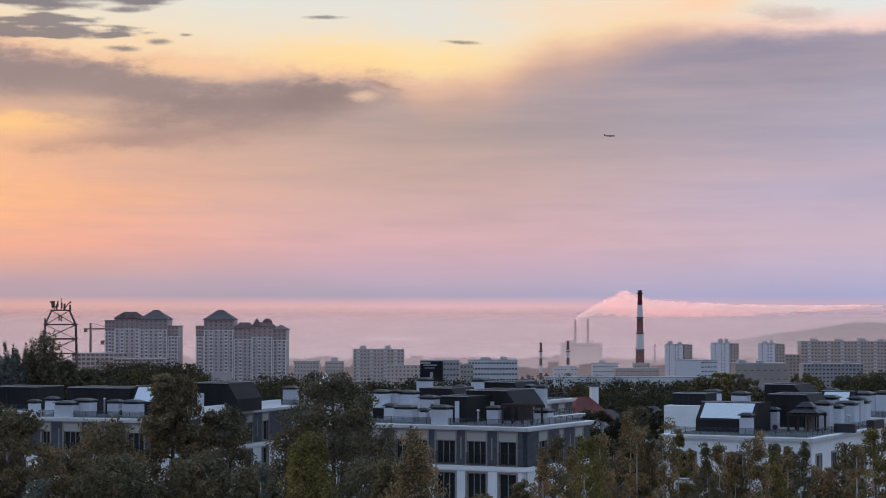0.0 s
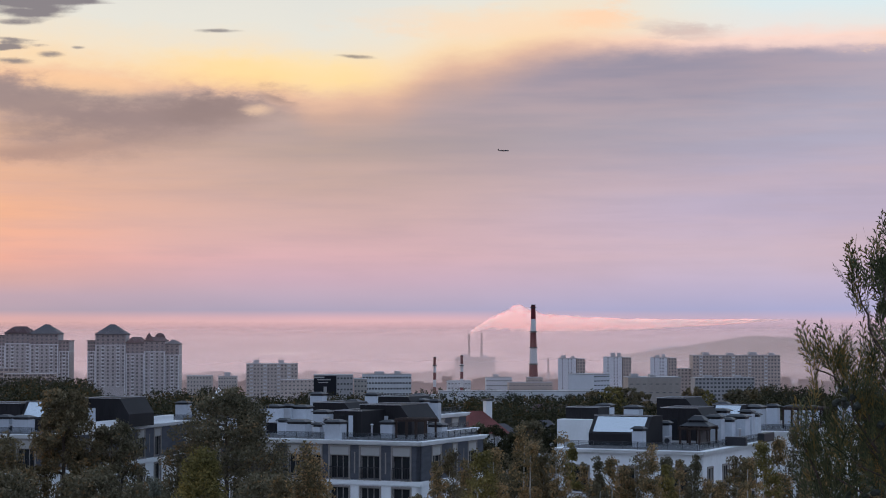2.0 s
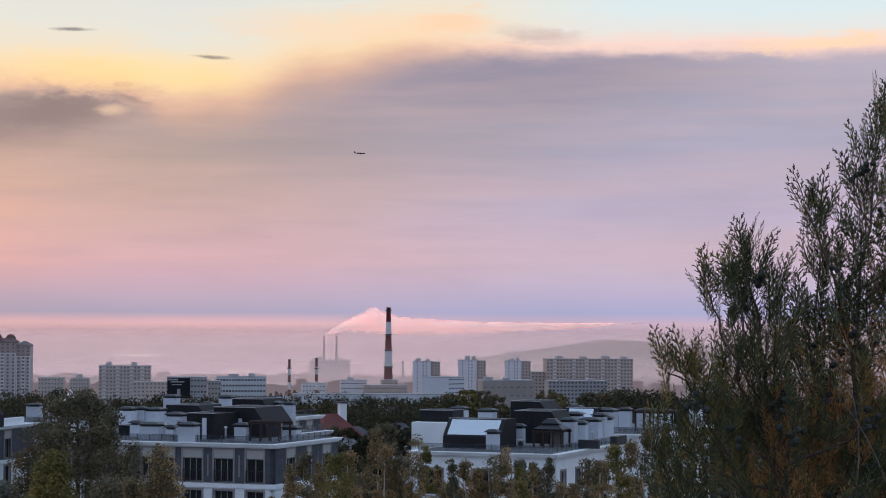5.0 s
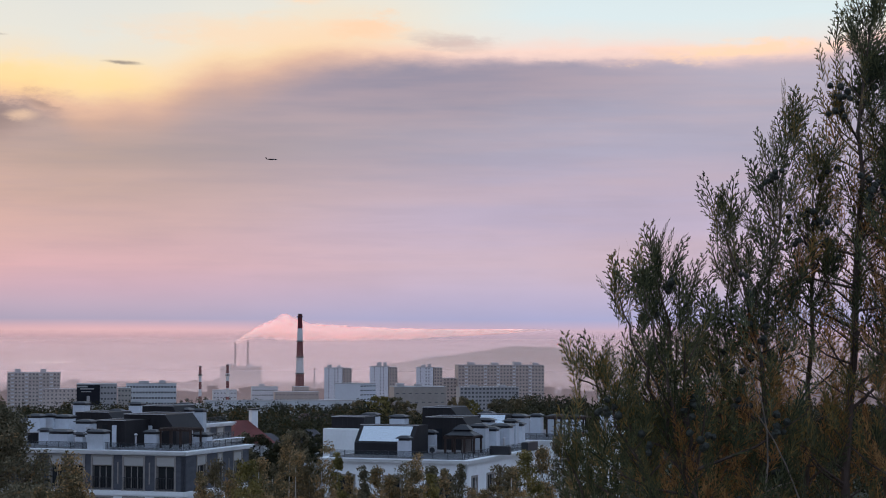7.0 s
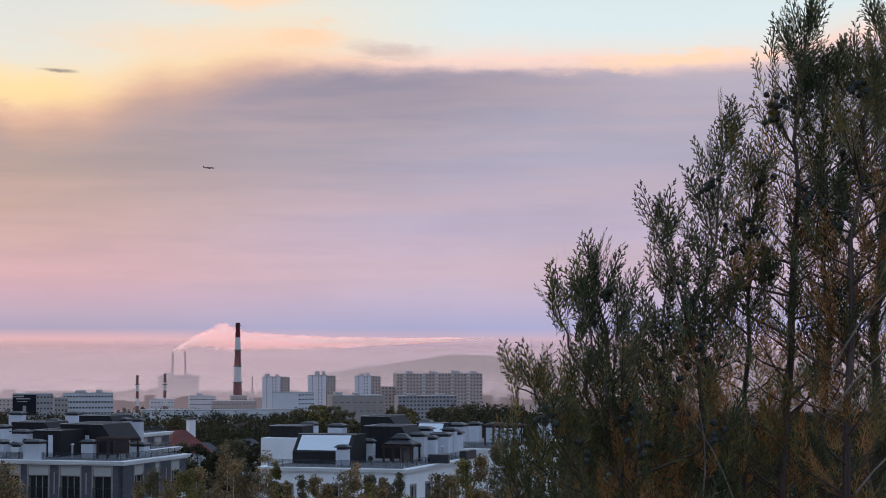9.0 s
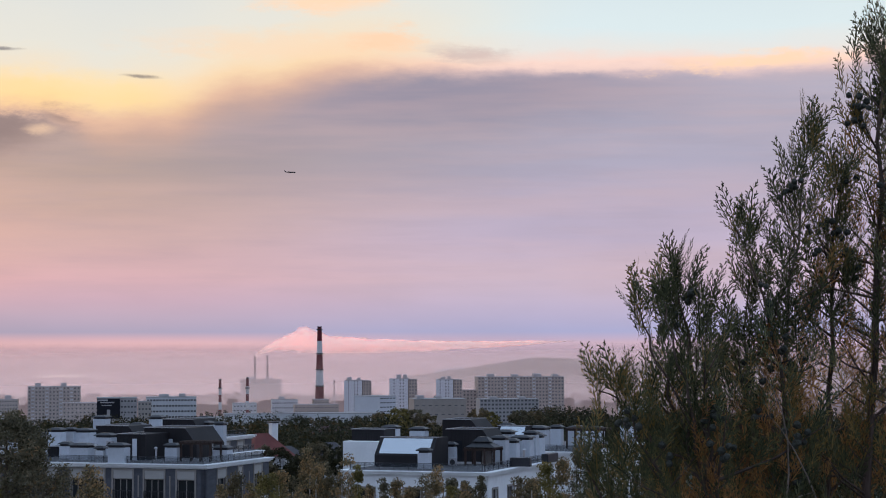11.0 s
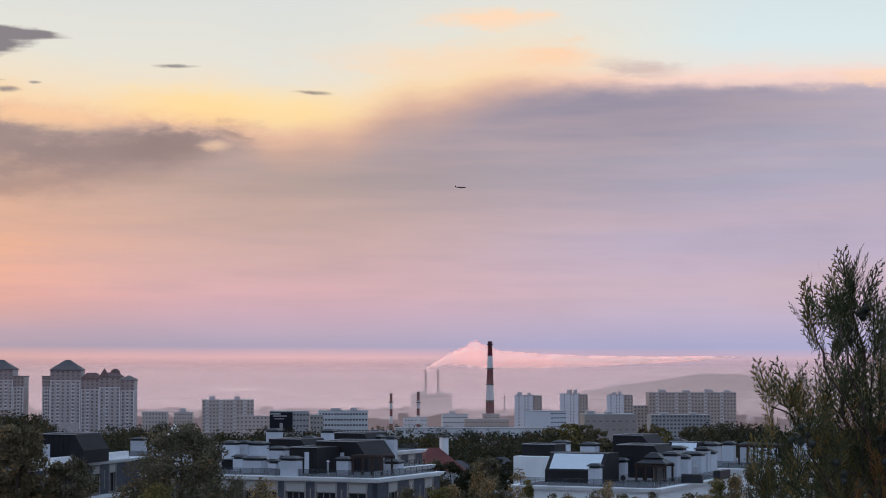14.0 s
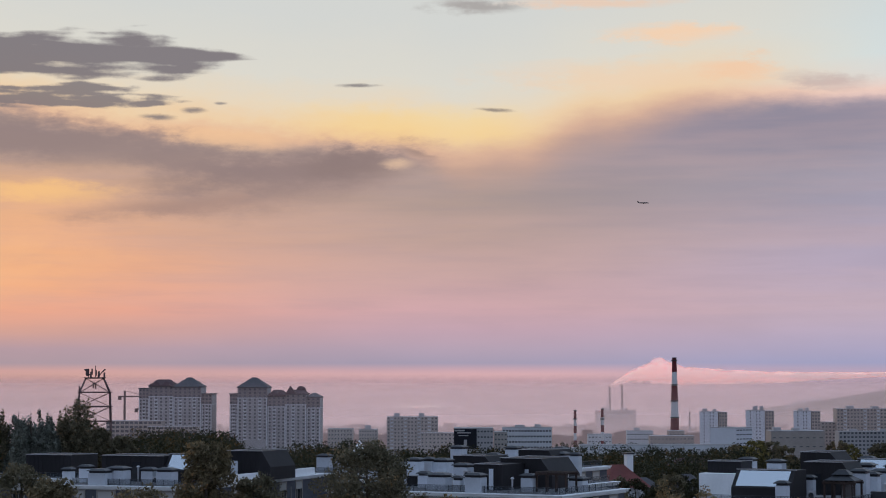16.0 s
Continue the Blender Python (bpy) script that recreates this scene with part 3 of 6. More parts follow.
def town_house(corner, turn, front, depth, wall_mat, label, front_windows, side_windows, base_z, cornice_z, belt=True, lower_mat=None):
    """A three-storey house: corner is its nearest corner, the front runs left from it, the side runs back."""
    house = thing("town_house", pose(corner[0], corner[1], base_z, 0, 0, -turn), label, "house", "town houses")
    H = cornice_z - base_z
    floor2 = H - 3.65
    lower = lower_mat or wall_mat
    for base, length, wins in ((Matrix.Translation((-front, 0, 0)), front, front_windows), (pose(0, 0, 0, 0, 0, 90), depth, side_windows)):
        place = [(length + x if base.translation.x else x, w) for x, w in wins]
        lo = [(x - w / 2, x + w / 2, floor2 - 3.15, floor2 - 0.55) for x, w in place]
        z_lo, z_hi = (0.25, 2.3) if belt else (0.03, 2.15)
        hi = [(x - w / 2, x + w / 2, floor2 + z_lo, floor2 + z_hi) for x, w in place]
        part("wall", holed_wall(length, 0, floor2, lo), lower, house, m=base)
        part("wall", holed_wall(length, floor2, H - 0.4, hi), wall_mat, house, m=base)
        for x, w in place:
            house_window(house, base, x, w, floor2 + z_lo, floor2 + z_hi, belt, belt and w > 1.6)
            house_window(house, base, x, w, floor2 - 3.15, floor2 - 0.55, False, False)
        for (x, w), (x2, w2) in zip(place, place[1:]):
            if abs(x2 - x) > 2.6 and belt:
                part("pilaster_strip", box((x + x2) / 2 - 0.06, (x + x2) / 2 + 0.06, -0.05, -0.003, floor2 + 0.7, floor2 + 2.6), TAUPE, house, m=base)
    part("wall", box(-front, 0, depth - 0.35, depth, 0, H - 0.4), wall_mat, house, m=Matrix.Translation((0, 0.35, 0)))
    part("wall", box(-front, -front + 0.35, 0.36, depth, 0, H - 0.4), wall_mat, house)
    for z0, z1, out in ((H - 0.4, H - 0.28, 0.12), (H - 0.28, H - 0.08, 0.3), (H - 0.08, H, 0.42)):
        part("cornice", box(-front - out, out, -out, depth + 0.35 + out, z0 + 0.001, z1), WHITE_STONE, house, "white moulded cornice")
    if belt:
        bm = box(-front - 0.1, 0.12, -0.12, -0.002, floor2 - 0.3, floor2 + 0.12)
        add_box(bm, 0.002, 0.118, -0.002, depth, floor2 - 0.3, floor2 + 0.12)
        part("belt_course", bm, WHITE_STONE, house, "white belt course")
    part("roof", box(-front + 0.3, -0.3, 0.3, depth, H + 0.002, H + 0.05), ROOF_DECK, house)
    glass_rail(house, Matrix.Translation((0, 0, 0)), -front + 0.4, -0.4, H)
    glass_rail(house, pose(0, 0, 0, 0, 0, 90), 0.4, depth - 0.4, H)
    return house


SHUTTER = material("shutter_box", (0.42, 0.4, 0.38), 0.6, vary=0.08, scale=1.0)
PALE_METAL = material("pale_metal", (0.42, 0.42, 0.44), 0.4, 0.5, vary=0.1, scale=1.0)
DARK_TIMBER = material("dark_timber", (0.05, 0.032, 0.026), 0.7, vary=0.3, scale=2.0, stretch=(1, 1, 0.2))
SMOKED = bpy.data.materials.new("smoked_glass")
SMOKED.use_nodes = True
_t = SMOKED.node_tree
_mix, _clear = _t.nodes.new("ShaderNodeMixShader"), _t.nodes.new("ShaderNodeBsdfTransparent")
_t.nodes["Principled BSDF"].inputs["Base Color"].default_value = (0.05, 0.06, 0.07, 1)
_t.nodes["Principled BSDF"].inputs["Roughness"].default_value = 0.1
_mix.inputs[0].default_value = 0.3
_t.links.new(_clear.outputs[0], _mix.inputs[1])
_t.links.new(_t.nodes["Principled BSDF"].outputs[0], _mix.inputs[2])
_t.links.new(_mix.outputs[0], _t.nodes["Material Output"].inputs[0])

DECK = 10.0
# grey brick house over a white ground floor
grey = town_house((7.35, 184.4), 28, 24, 13.4, GREY_BRICK, "grey brick town house with white cornice and ground floor", [(-21.5, 1.9), (-18.3, 1.9), (-15.2, 1.2), (-12.6, 1.2), (-10.5, 1.15), (-8.04, 1.9), (-4.94, 1.9), (-1.84, 1.7)], [(3.4, 1.7), (7.3, 0.8), (11.2, 1.7)], 0.8, DECK, lower_mat=WHITE_STONE)
for x, y, w, top in [(9.2, 191, 1.5, 11.4), (4.7, 190, 1.2, 11.7), (-0.1, 189, 1.6, 11.8), (-1.7, 190, 0.8, 11.5), (-3.4, 194, 2.0, 11.6), (-4.9, 197, 1.1, 11.6), (-1.3, 199, 1.6, 12.3), (2.8, 201, 1.0, 12.3), (-7.6, 198, 1.4, 11.7), (-9.6, 200, 1.3, 11.9)]:
    vent(grey, x, y, w, top, DECK)
penthouse(grey, 4.6, 196, 5.4, 6.0, DECK, 12.8, 1.2, [(-1.9, 0.7, 1.9, True), (-0.2, 0.9, 1.8, True)])
penthouse(grey, 1.0, 192.5, 2.8, 5.0, DECK, 12.4, 0.0, [(-0.6, 0.5, 2.0, False), (0.35, 0.45, 2.0, True)])
penthouse(grey, -4.5, 199, 5.0, 3.0, DECK, 11.0)
pergola(grey, 6.7, 189.0, 2.9, 2.2, DECK, 1.75)
# its neighbours up the lane, stepping back
back_house = town_house((9.8, 201.0), 28, 24, 8, GREY_BRICK, "grey town house with white cornices behind another", [(-20, 1.7), (-15, 1.7), (-10, 1.7), (-5, 1.7), (-1.8, 1.7)], [(2.5, 1.5), (5.5, 1.5)], 0.0, 10.1, lower_mat=WHITE_STONE)
for x, y, w, top in [(-6.1, 208, 1.4, 12.5), (-4.8, 209, 1.0, 12.5), (-3.4, 209, 1.7, 12.4), (10.1, 214, 1.0, 12.8), (8.6, 216, 1.6, 12.8), (1.8, 216, 1.2, 12.7), (4.0, 212, 1.2, 12.4)]:
    vent(back_house, x, y, w, top, 10.1)
penthouse(back_house, -0.3, 211, 4.8, 5.0, 10.1, 12.5, 1.2)
penthouse(back_house, 6.2, 214, 4.4, 5.0, 10.1, 13.0, 1.0)
rear_house = town_house((9.5, 216), 28, 24, 9, GREY_BRICK, "grey town house with white cornices behind another", [(-10, 1.7), (-5, 1.7), (-1.8, 1.7)], [(3, 1.5), (6.5, 1.5)], 0.0, 11.0, lower_mat=WHITE_STONE)
for x, y, w, top in [(9.0, 226, 1.3, 13.0), (4.0, 229, 1.5, 13.0), (-2.0, 231, 1.5, 13.0)]:
    vent(rear_house, x, y, w, top, 11.0)

# white house
white = town_house((29.6, 168.5), 28, 12.5, 21, WHITE_STONE, "white rendered town house with dark roof storeys", [(-10.6, 1.5), (-6.4, 1.5), (-2.0, 1.5)], [(2.2, 1.3), (6.6, 1.8), (9.6, 1.4), (14.5, 1.6), (18.5, 1.5)], 0.2, DECK, belt=False)
for x, y, w, top in [(25.3, 174.0, 1.0, 11.8), (28.5, 180, 0.9, 12.0), (33.0, 181, 1.4, 12.5), (36.0, 186, 1.8, 12.3), (34.6, 184, 1.3, 12.1), (35.0, 189, 1.6, 12.7), (37.4, 189, 1.2, 12.6), (38.6, 192, 1.2, 12.2)]:
    vent(white, x, y, w, top, DECK)
pergola(white, 30.6, 177.5, 2.6, 2.0, DECK, 1.5, True)
penthouse(white, 30.9, 184.0, 4.6, 4.5, DECK, 12.9, 1.2, [(-1.2, 0.8, 1.9, False)])
part("planter", box(-0.9, 0.9, -0.3, 0.3, 0, 0.75, 0.04), DARK_METAL, white, "dark roof planter", white.matrix_basis.inverted() @ pose(33.8, 175.5, DECK + 0.06, 0, 0, -28))
part("planter", box(-1.6, 1.6, -0.3, 0.3, 0, 0.8, 0.04), DARK_METAL, white, "dark roof planter", white.matrix_basis.inverted() @ pose(37.6, 181.5, DECK + 0.06, 0, 0, 62))


def skylight_roof(house, x, y, w, d, base_z, h):
    """A dark mansard with one large glazed slope."""
    m = house.matrix_basis.inverted() @ pose(x, y, base_z, 0, 0, house_turn(house))
    bm = bmesh.new()
    prof = [(0.0, 0.0), (0.0, h * 0.42), (d * 0.35, h), (d, h), (d, 0.0)]
    a = [bm.verts.new((-w / 2, p, q)) for p, q in prof]
    b = [bm.verts.new((w / 2, p, q)) for p, q in prof]
    for i in range(5):
        bm.faces.new((a[i], b[i], b[(i + 1) % 5], a[(i + 1) % 5]))
    bm.faces.new(a[::-1])
    bm.faces.new(b)
    ob = part("skylight_storey", bm, DARK_CLAD, house, "dark mansard with a large skylight", m)
    bm = bmesh.new()
    n = Vector((0, -h * 0.58, d * 0.35)).normalized() * 0.03
    q = [Vector((-w / 2 + 0.35, d * 0.03, h * 0.47)), Vector((w / 2 - 0.35, d * 0.03, h * 0.47)), Vector((w / 2 - 0.35, d * 0.33, h * 0.965)), Vector((-w / 2 + 0.35, d * 0.33, h * 0.965))]
    lo = [bm.verts.new(p) for p in q]
    hi = [bm.verts.new(p + n) for p in q]
    bm.faces.new(hi)
    for i in range(4):
        bm.faces.new((lo[i], lo[(i + 1) % 4], hi[(i + 1) % 4], hi[i]))
    part("skylight", bm, SKYLIGHT, ob, "sky-reflecting glass skylight")
    part("coping", box(-w / 2 - 0.05, w / 2 + 0.05, d * 0.35, d * 0.35 + 0.12, h + 0.004, h + 0.06), PALE_METAL, ob)


skylight_roof(white, 23.8, 176.5, 5.2, 4.2, DECK, 2.5)
white_back = town_house((44.0, 196), 28, 22, 22, WHITE_STONE, "white rendered town house behind another", [(-16, 1.5), (-10, 1.5), (-4, 1.5)], [(3, 1.5), (9, 1.5), (15, 1.5)], 0.0, 10.2, belt=False)
for x, y, w, top in [(26.6, 206, 1.5, 12.6), (29.4, 206, 1.6, 12.4), (40.4, 201, 2.0, 12.6), (38.9, 209, 1.3, 12.6), (39.5, 204, 1.2, 12.4), (43.8, 208, 1.2, 12.4), (46.0, 208, 2.0, 12.3), (49.3, 214, 1.5, 12.0), (53.5, 217, 1.6, 12.3)]:
    vent(white_back, x, y, w, top, 10.2)
penthouse(white_back, 34.0, 207, 4.4, 5.0, 10.2, 13.0, 1.4)
skylight_roof(white_back, 37.4, 199.5, 3.2, 3.0, 10.2, 2.4)
pergola(white_back, 45.5, 201.0, 4.4, 3.0, 10.2, 2.0)
part("side_wing", box(-3.0, 3.0, 0, 6.5, 0, 11.2, 0.03), WHITE_STONE, white_back, "white side wing", white_back.matrix_basis.inverted() @ pose(24.0, 200.5, 0.0, 0, 0, -28))
penthouse(white_back, 23.8, 202, 3.4, 3.0, 11.204, 12.3)

# grey house behind the near trees
grey_left = town_house((-27.5, 199), 20, 14, 30, GREY_BRICK, "grey brick town house half hidden by trees", [(-11.8, 0.9), (-8.9, 1.8), (-5, 1.8), (-2, 1.8)], [(4, 1.5), (10, 1.5), (16.5, 1.5), (21.0, 1.5), (25.0, 1.5)], 0.2, DECK, lower_mat=WHITE_STONE)
for x, y, w, top in [(-39.9, 204, 1.0, 11.7), (-38.9, 208, 1.2, 11.8), (-36.6, 203, 1.9, 11.6), (-35.0, 204, 1.9, 11.8), (-32.0, 204, 1.3, 11.7), (-30.1, 203, 1.7, 11.7)]:
    vent(grey_left, x, y, w, top, DECK)
penthouse(grey_left, -34.5, 209, 7.0, 5.0, DECK, 12.6, 0.0, [(0.5, 0.9, 2.0, False)])
skylight_roof(grey_left, -29.6, 207, 3.4, 4.0, DECK, 2.8)
penthouse(grey_left, -23.4, 214, 5.0, 6.0, DECK, 12.9, 1.0, [(-1.6, 0.8, 1.9, True)])
part("parapet", box(-0.32, 0.05, 7.0, 29.0, 10.0 - 0.2 + 0.004, 10.55, 0.02), WHITE_STONE, grey_left, "white roof parapet")
left_rear = town_house((-13.0, 246), 20, 11, 14, GREY_BRICK, "grey town house behind trees", [(-7, 1.6), (-3, 1.6)], [(4, 1.5)], 0.0, 9.2)
for x, y, w, top in [(-18.2, 250, 1.6, 11.4), (-15.9, 248, 1.5, 11.0)]:
    vent(left_rear, x, y, w, top, 9.2)
far_left = town_house((-43.5, 224), 24, 16, 16, GREY_BRICK, "grey town house behind trees", [(-7, 1.6), (-3, 1.6)], [(4, 1.5)], 0.0, 9.6)
penthouse(far_left, -47, 229, 6.0, 5.0, 9.6, 12.0)
for h_, x, y, h in ((grey, 8.4, 194, 1.5), (grey, -2.2, 192, 1.4), (grey, 3.2, 190, 1.2), (white, 27.0, 181, 1.6), (white, 34.6, 178, 1.3), (white_back, 42.0, 203, 1.8), (grey_left, -33.4, 206, 1.6)):
    roof_pipe(h_, x, y, DECK, h)
cooling_unit(grey, -0.9, 193.0, 11.0)
cooling_unit(white, 28.1, 176.5, DECK)
cooling_unit(grey_left, -31.2, 203.0, DECK)


# ---- the town beyond ----
def pane_mesh(w, h):
    """A window set in its wall: frame and dark pane as one small body."""
    bm = bmesh.new()
    add_box(bm, -w / 2, w / 2, -0.06, 0.05, 0, h)
    me = bpy.data.meshes.new("window")
    bm.to_mesh(me)
    bm.free()
    return me


PANES = {}


def window_at(parent, m, w, h, mat):
    key = (w, h, mat.name)
    if key not in PANES:
        PANES[key] = pane_mesh(w, h)
        PANES[key].materials.append(mat)
    ob = new("window", PANES[key])
    ob.parent = parent
    ob.matrix_basis = m
    return ob


def facade_windows(parent, base, length, z0, floor_h, floors, bays, w, h, mat, skip=()):
    for f in range(floors):
        for b in range(bays):
            if b in skip:
                continue
            window_at(parent, base @ Matrix.Translation(((b + 0.5) * length / bays, 0, z0 + f * floor_h + 0.9)), w, h, mat)


def loggia_column(parent, base, x, w, z0, z1, floor_h, mat, out=0.9):
    """A stack of balconies: slabs and breast walls standing proud of the wall."""
    bm = bmesh.new()
    z = z0
    while z < z1 - floor_h * 0.6:
        add_box(bm, x - w / 2, x + w / 2, -out, -0.01, z, z + 1.15)
        z += floor_h
    add_box(bm, x - w / 2 - 0.12, x - w / 2 - 0.002, -out, -0.01, z0, z1)
    add_box(bm, x + w / 2 + 0.002, x + w / 2 + 0.12, -out, -0.01, z0, z1)
    part("balcony", bm, mat, parent, "stack of pale balconies", base)


def hip_roof(parent, x0, x1, y0, y1, z, h, mat, ridge=0.0, over=0.8):
    bm = bmesh.new()
    a = [bm.verts.new(p) for p in ((x0 - over, y0 - over, z), (x1 + over, y0 - over, z), (x1 + over, y1 + over, z), (x0 - over, y1 + over, z))]
    xm, ym = (x0 + x1) / 2, (y0 + y1) / 2
    r0, r1 = bm.verts.new((xm - ridge / 2 - 0.05, ym, z + h)), bm.verts.new((xm + ridge / 2 + 0.05, ym, z + h))
    bm.faces.new((a[0], a[1], r1, r0))
    bm.faces.new((a[1], a[2], r1))
    bm.faces.new((a[2], a[3], r0, r1))
    bm.faces.new((a[3], a[0], r0))
    bm.faces.new(a[::-1])
    return part("roof", bm, mat, parent)


def flat_block(name, x0, x1, y, depth, z_base, z_top, mat, label, floors, bays, turn=0.0, side_bays=0, win=(1.7, 1.5), pane=None, balconies=(), roof_boxes=(), category="building", group="", balcony_mat=None, skip=()):
    """A panel block: body, parapet, each window, balcony stacks and lift houses on the roof."""
    w = x1 - x0
    finer = 1.35 if w / bays > 3.2 else 1.0
    balconies, skip = [int(b * finer) for b in balconies], [int(b * finer) for b in skip]
    bays, floors, win = round(bays * finer), round(floors * 1.2), (win[0] * 0.8, win[1] * 0.85)
    house = thing(name, pose(x0, y, z_base, 0, 0, turn), label, category, group)
    H = z_top - z_base
    pane = pane or FAR_PANE
    part("wall", box(0, w, 0, depth, 0, H - 0.5), mat, house)
    part("parapet", box(-0.15, w + 0.15, -0.15, depth + 0.15, H - 0.498, H), PANEL_GREY, house)
    fh = H / floors
    taken = {int(b) for b in balconies} | set(skip)
    front = Matrix.Translation((0, -0.004, 0))
    shown = min(floors, 14)
    facade_windows(house, front, w, H - shown * fh, fh, shown, bays, win[0], win[1], pane, taken)
    for b in balconies:
        loggia_column(house, front, (b + 0.5) * w / bays, w / bays * 0.8, 0.3, H - 0.6, fh, balcony_mat or PANEL_WHITE)
    if side_bays:
        side = -1 if x0 > 0 else 1
        base = pose(w + 0.004, 0, 0, 0, 0, 90) if side > 0 else pose(-0.004, depth, 0, 0, 0, -90)
        facade_windows(house, base, depth, H - shown * fh, fh, shown, side_bays, win[0], win[1], pane)
    for bx, bw, bh in roof_boxes:
        part("lift_house", box(bx, bx + bw, depth * 0.3, depth * 0.7, H + 0.002, H + bh, 0.1), PANEL_GREY, house)
    return house


BROWN_WALL = material("brown_wall", (0.24, 0.2, 0.2), 0.85, vary=0.15, scale=0.06, dirt=0.3)
FAR_PANE = material("far_pane", (0.085, 0.08, 0.09), 0.3, vary=0.4, scale=0.05, random_value=0.35)
CREAM = material("cream_panel", (0.4, 0.36, 0.33), 0.85, vary=0.12, scale=0.05, dirt=0.35, dirt_colour=(0.25, 0.22, 0.2, 1))
BRIGHT = material("bright_panel", (0.62, 0.62, 0.66), 0.8, vary=0.06, scale=0.05, dirt=0.2, dirt_colour=(0.45, 0.45, 0.48, 1))
BILLBOARD = material("dark_hoarding", (0.012, 0.012, 0.018), 0.8, vary=0.2, scale=0.1)


def high_rise(x0, x1, y, z_base, sections, label, turn=0.0, depth=34):
    """A large apartment house: sections of (share from, share to, eave height), each with its roof."""
    house = thing("apartment_tower", pose(x0, y, z_base, 0, 0, turn), label, "apartment building", "apartment towers")
    W = x1 - x0
    for i, (a, b, eave, out, roof) in enumerate(sections):
        xa, xb, H = a * W, b * W, eave - z_base
        body = part("wall", box(xa + 0.01, xb - 0.01, -out, depth - out, 0, H), PANEL_GREY, house)
        part("upper_wall", box(xa + 0.02, xb - 0.02, -out - 0.12, depth - out, H - 8.6, H - 0.01), BROWN_WALL, house, "darker brownish top storeys")
        part("wall_crown", box(xa - 0.25, xb + 0.25, -out - 0.3, depth - out + 0.3, H - 9.2, H - 8.6), PANEL_WHITE, house, "pale string course")
        part("eave", box(xa - 0.6, xb + 0.6, -out - 0.7, depth - out + 0.7, H + 0.002, H + 0.7), SLATE_ROOF, house)
        for px in (xa + 0.6, xb - 0.6):
            part("pier", box(px - 0.4, px + 0.4, -out - 0.4, -out - 0.13, 0, H - 9.3), PANEL_WHITE, house, "pale full-height pier")
        bays = max(3, int((xb - xa) / 4.0))
        base = Matrix.Translation((xa, -out - 0.125, 0))
        floors = 15
        for bay in range(bays):
            if bay % 3 == 1:
                loggia_column(house, base, (bay + 0.5) * (xb - xa) / bays, 2.8, H - floors * 3.05, H - 9.3, 3.05, PANEL_WHITE, 0.8)
        facade_windows(house, base, xb - xa, H - floors * 3.05, 3.05, floors, bays, 1.7, 1.6, FAR_PANE)
        kind, rh = roof
        if kind == "hip":
            hip_roof(house, xa, xb, -out, depth - out, H + 0.7, rh, SLATE_ROOF, (xb - xa) * 0.15)
        elif kind == "gables":
            hip_roof(house, xa, xb, -out, depth - out, H + 0.7, rh, BROWN_ROOF, (xb - xa) * 0.5)
            for g in (0.3, 0.7):
                gx = xa + (xb - xa) * g
                hip_roof(house, gx - 4.5, gx + 4.5, -out - 1.2, 8 - out, H + 0.7, rh * 0.75, BROWN_ROOF, 0.3, 0.3)
        elif kind == "dome":
            hip_roof(house, xa, xb, -out, depth - out, H + 0.7, rh * 0.45, BROWN_ROOF, (xb - xa) * 0.6)
            bm = bmesh.new()
            bmesh.ops.create_uvsphere(bm, u_segments=20, v_segments=10, radius=4.6, matrix=pose((xa + xb) / 2 + 3, depth / 2, H + rh * 0.4) @ Matrix.Diagonal((1, 1, 0.95, 1)))
            part("dome", bm, BROWN_ROOF, house, "dark brown roof dome")
            hip_roof(house, (xa + xb) / 2 - 9, (xa + xb) / 2 - 1, -out - 0.8, 9 - out, H + 0.7, rh * 0.9, BROWN_ROOF, 0.3, 0.2)
    return house


high_rise(-300, -235, 1850, -46, [(0.0, 0.14, 13.8, 0.0, ("flat", 0)), (0.14, 0.48, 15.8, 2.0, ("gables", 5.6)), (0.48, 0.86, 15.0, 3.0, ("hip", 8.2)), (0.86, 1.0, 9.0, 0.5, ("flat", 0))], "grey apartment tower with pitched brown roofs")
high_rise(-218.5, -138.5, 1844, -46, [(0.0, 0.09, 9.0, 0.0, ("flat", 0)), (0.09, 0.42, 14.6, 2.5, ("hip", 8.6)), (0.42, 0.62, 6.8, 1.0, ("gables", 5.2)), (0.62, 0.85, 8.6, 2.5, ("dome", 8.0)), (0.85, 1.0, 5.8, 0.0, ("hip", 3.8))], "grey apartment tower with hipped roofs and a dome")

# blocks, left to right
flat_block("panel_block", -79.5, -34.5, 1844, 16, -52, -10.8, CREAM, "cream nine-storey panel block with balconies", 11, 11, 0, 0, (1.8, 1.6), balconies=(1, 4, 7, 9), roof_boxes=((6, 5, 3), (28, 5, 3)))
flat_block("panel_block", -48, -18, 1780, 14, -56, -23.5, CREAM, "low cream block beside a taller one", 8, 7)
flat_block("panel_block", -150, -125, 2100, 18, -74, -27, CREAM, "pale far block in the haze", 10, 6)
flat_block("panel_block", -122, -103, 2160, 18, -74, -29, CREAM, "pale far block in the haze", 10, 5, roof_boxes=((6, 6, 4),))
flat_block("office_block", -17.6, 12.5, 1610, 22, -50, -15.6, PANEL_GREY, "grey office block with a dark hoarding", 7, 9, 0, 0, (1.9, 1.5))
hoard = part("hoarding", box(0, 17.4, -0.5, -0.1, 0, 15.0), BILLBOARD)
tagged(hoard, "dark advertising hoarding with pale illegible lettering", "hoarding")
hoard.matrix_basis = pose(-17.6, 1609.8, -31.4)
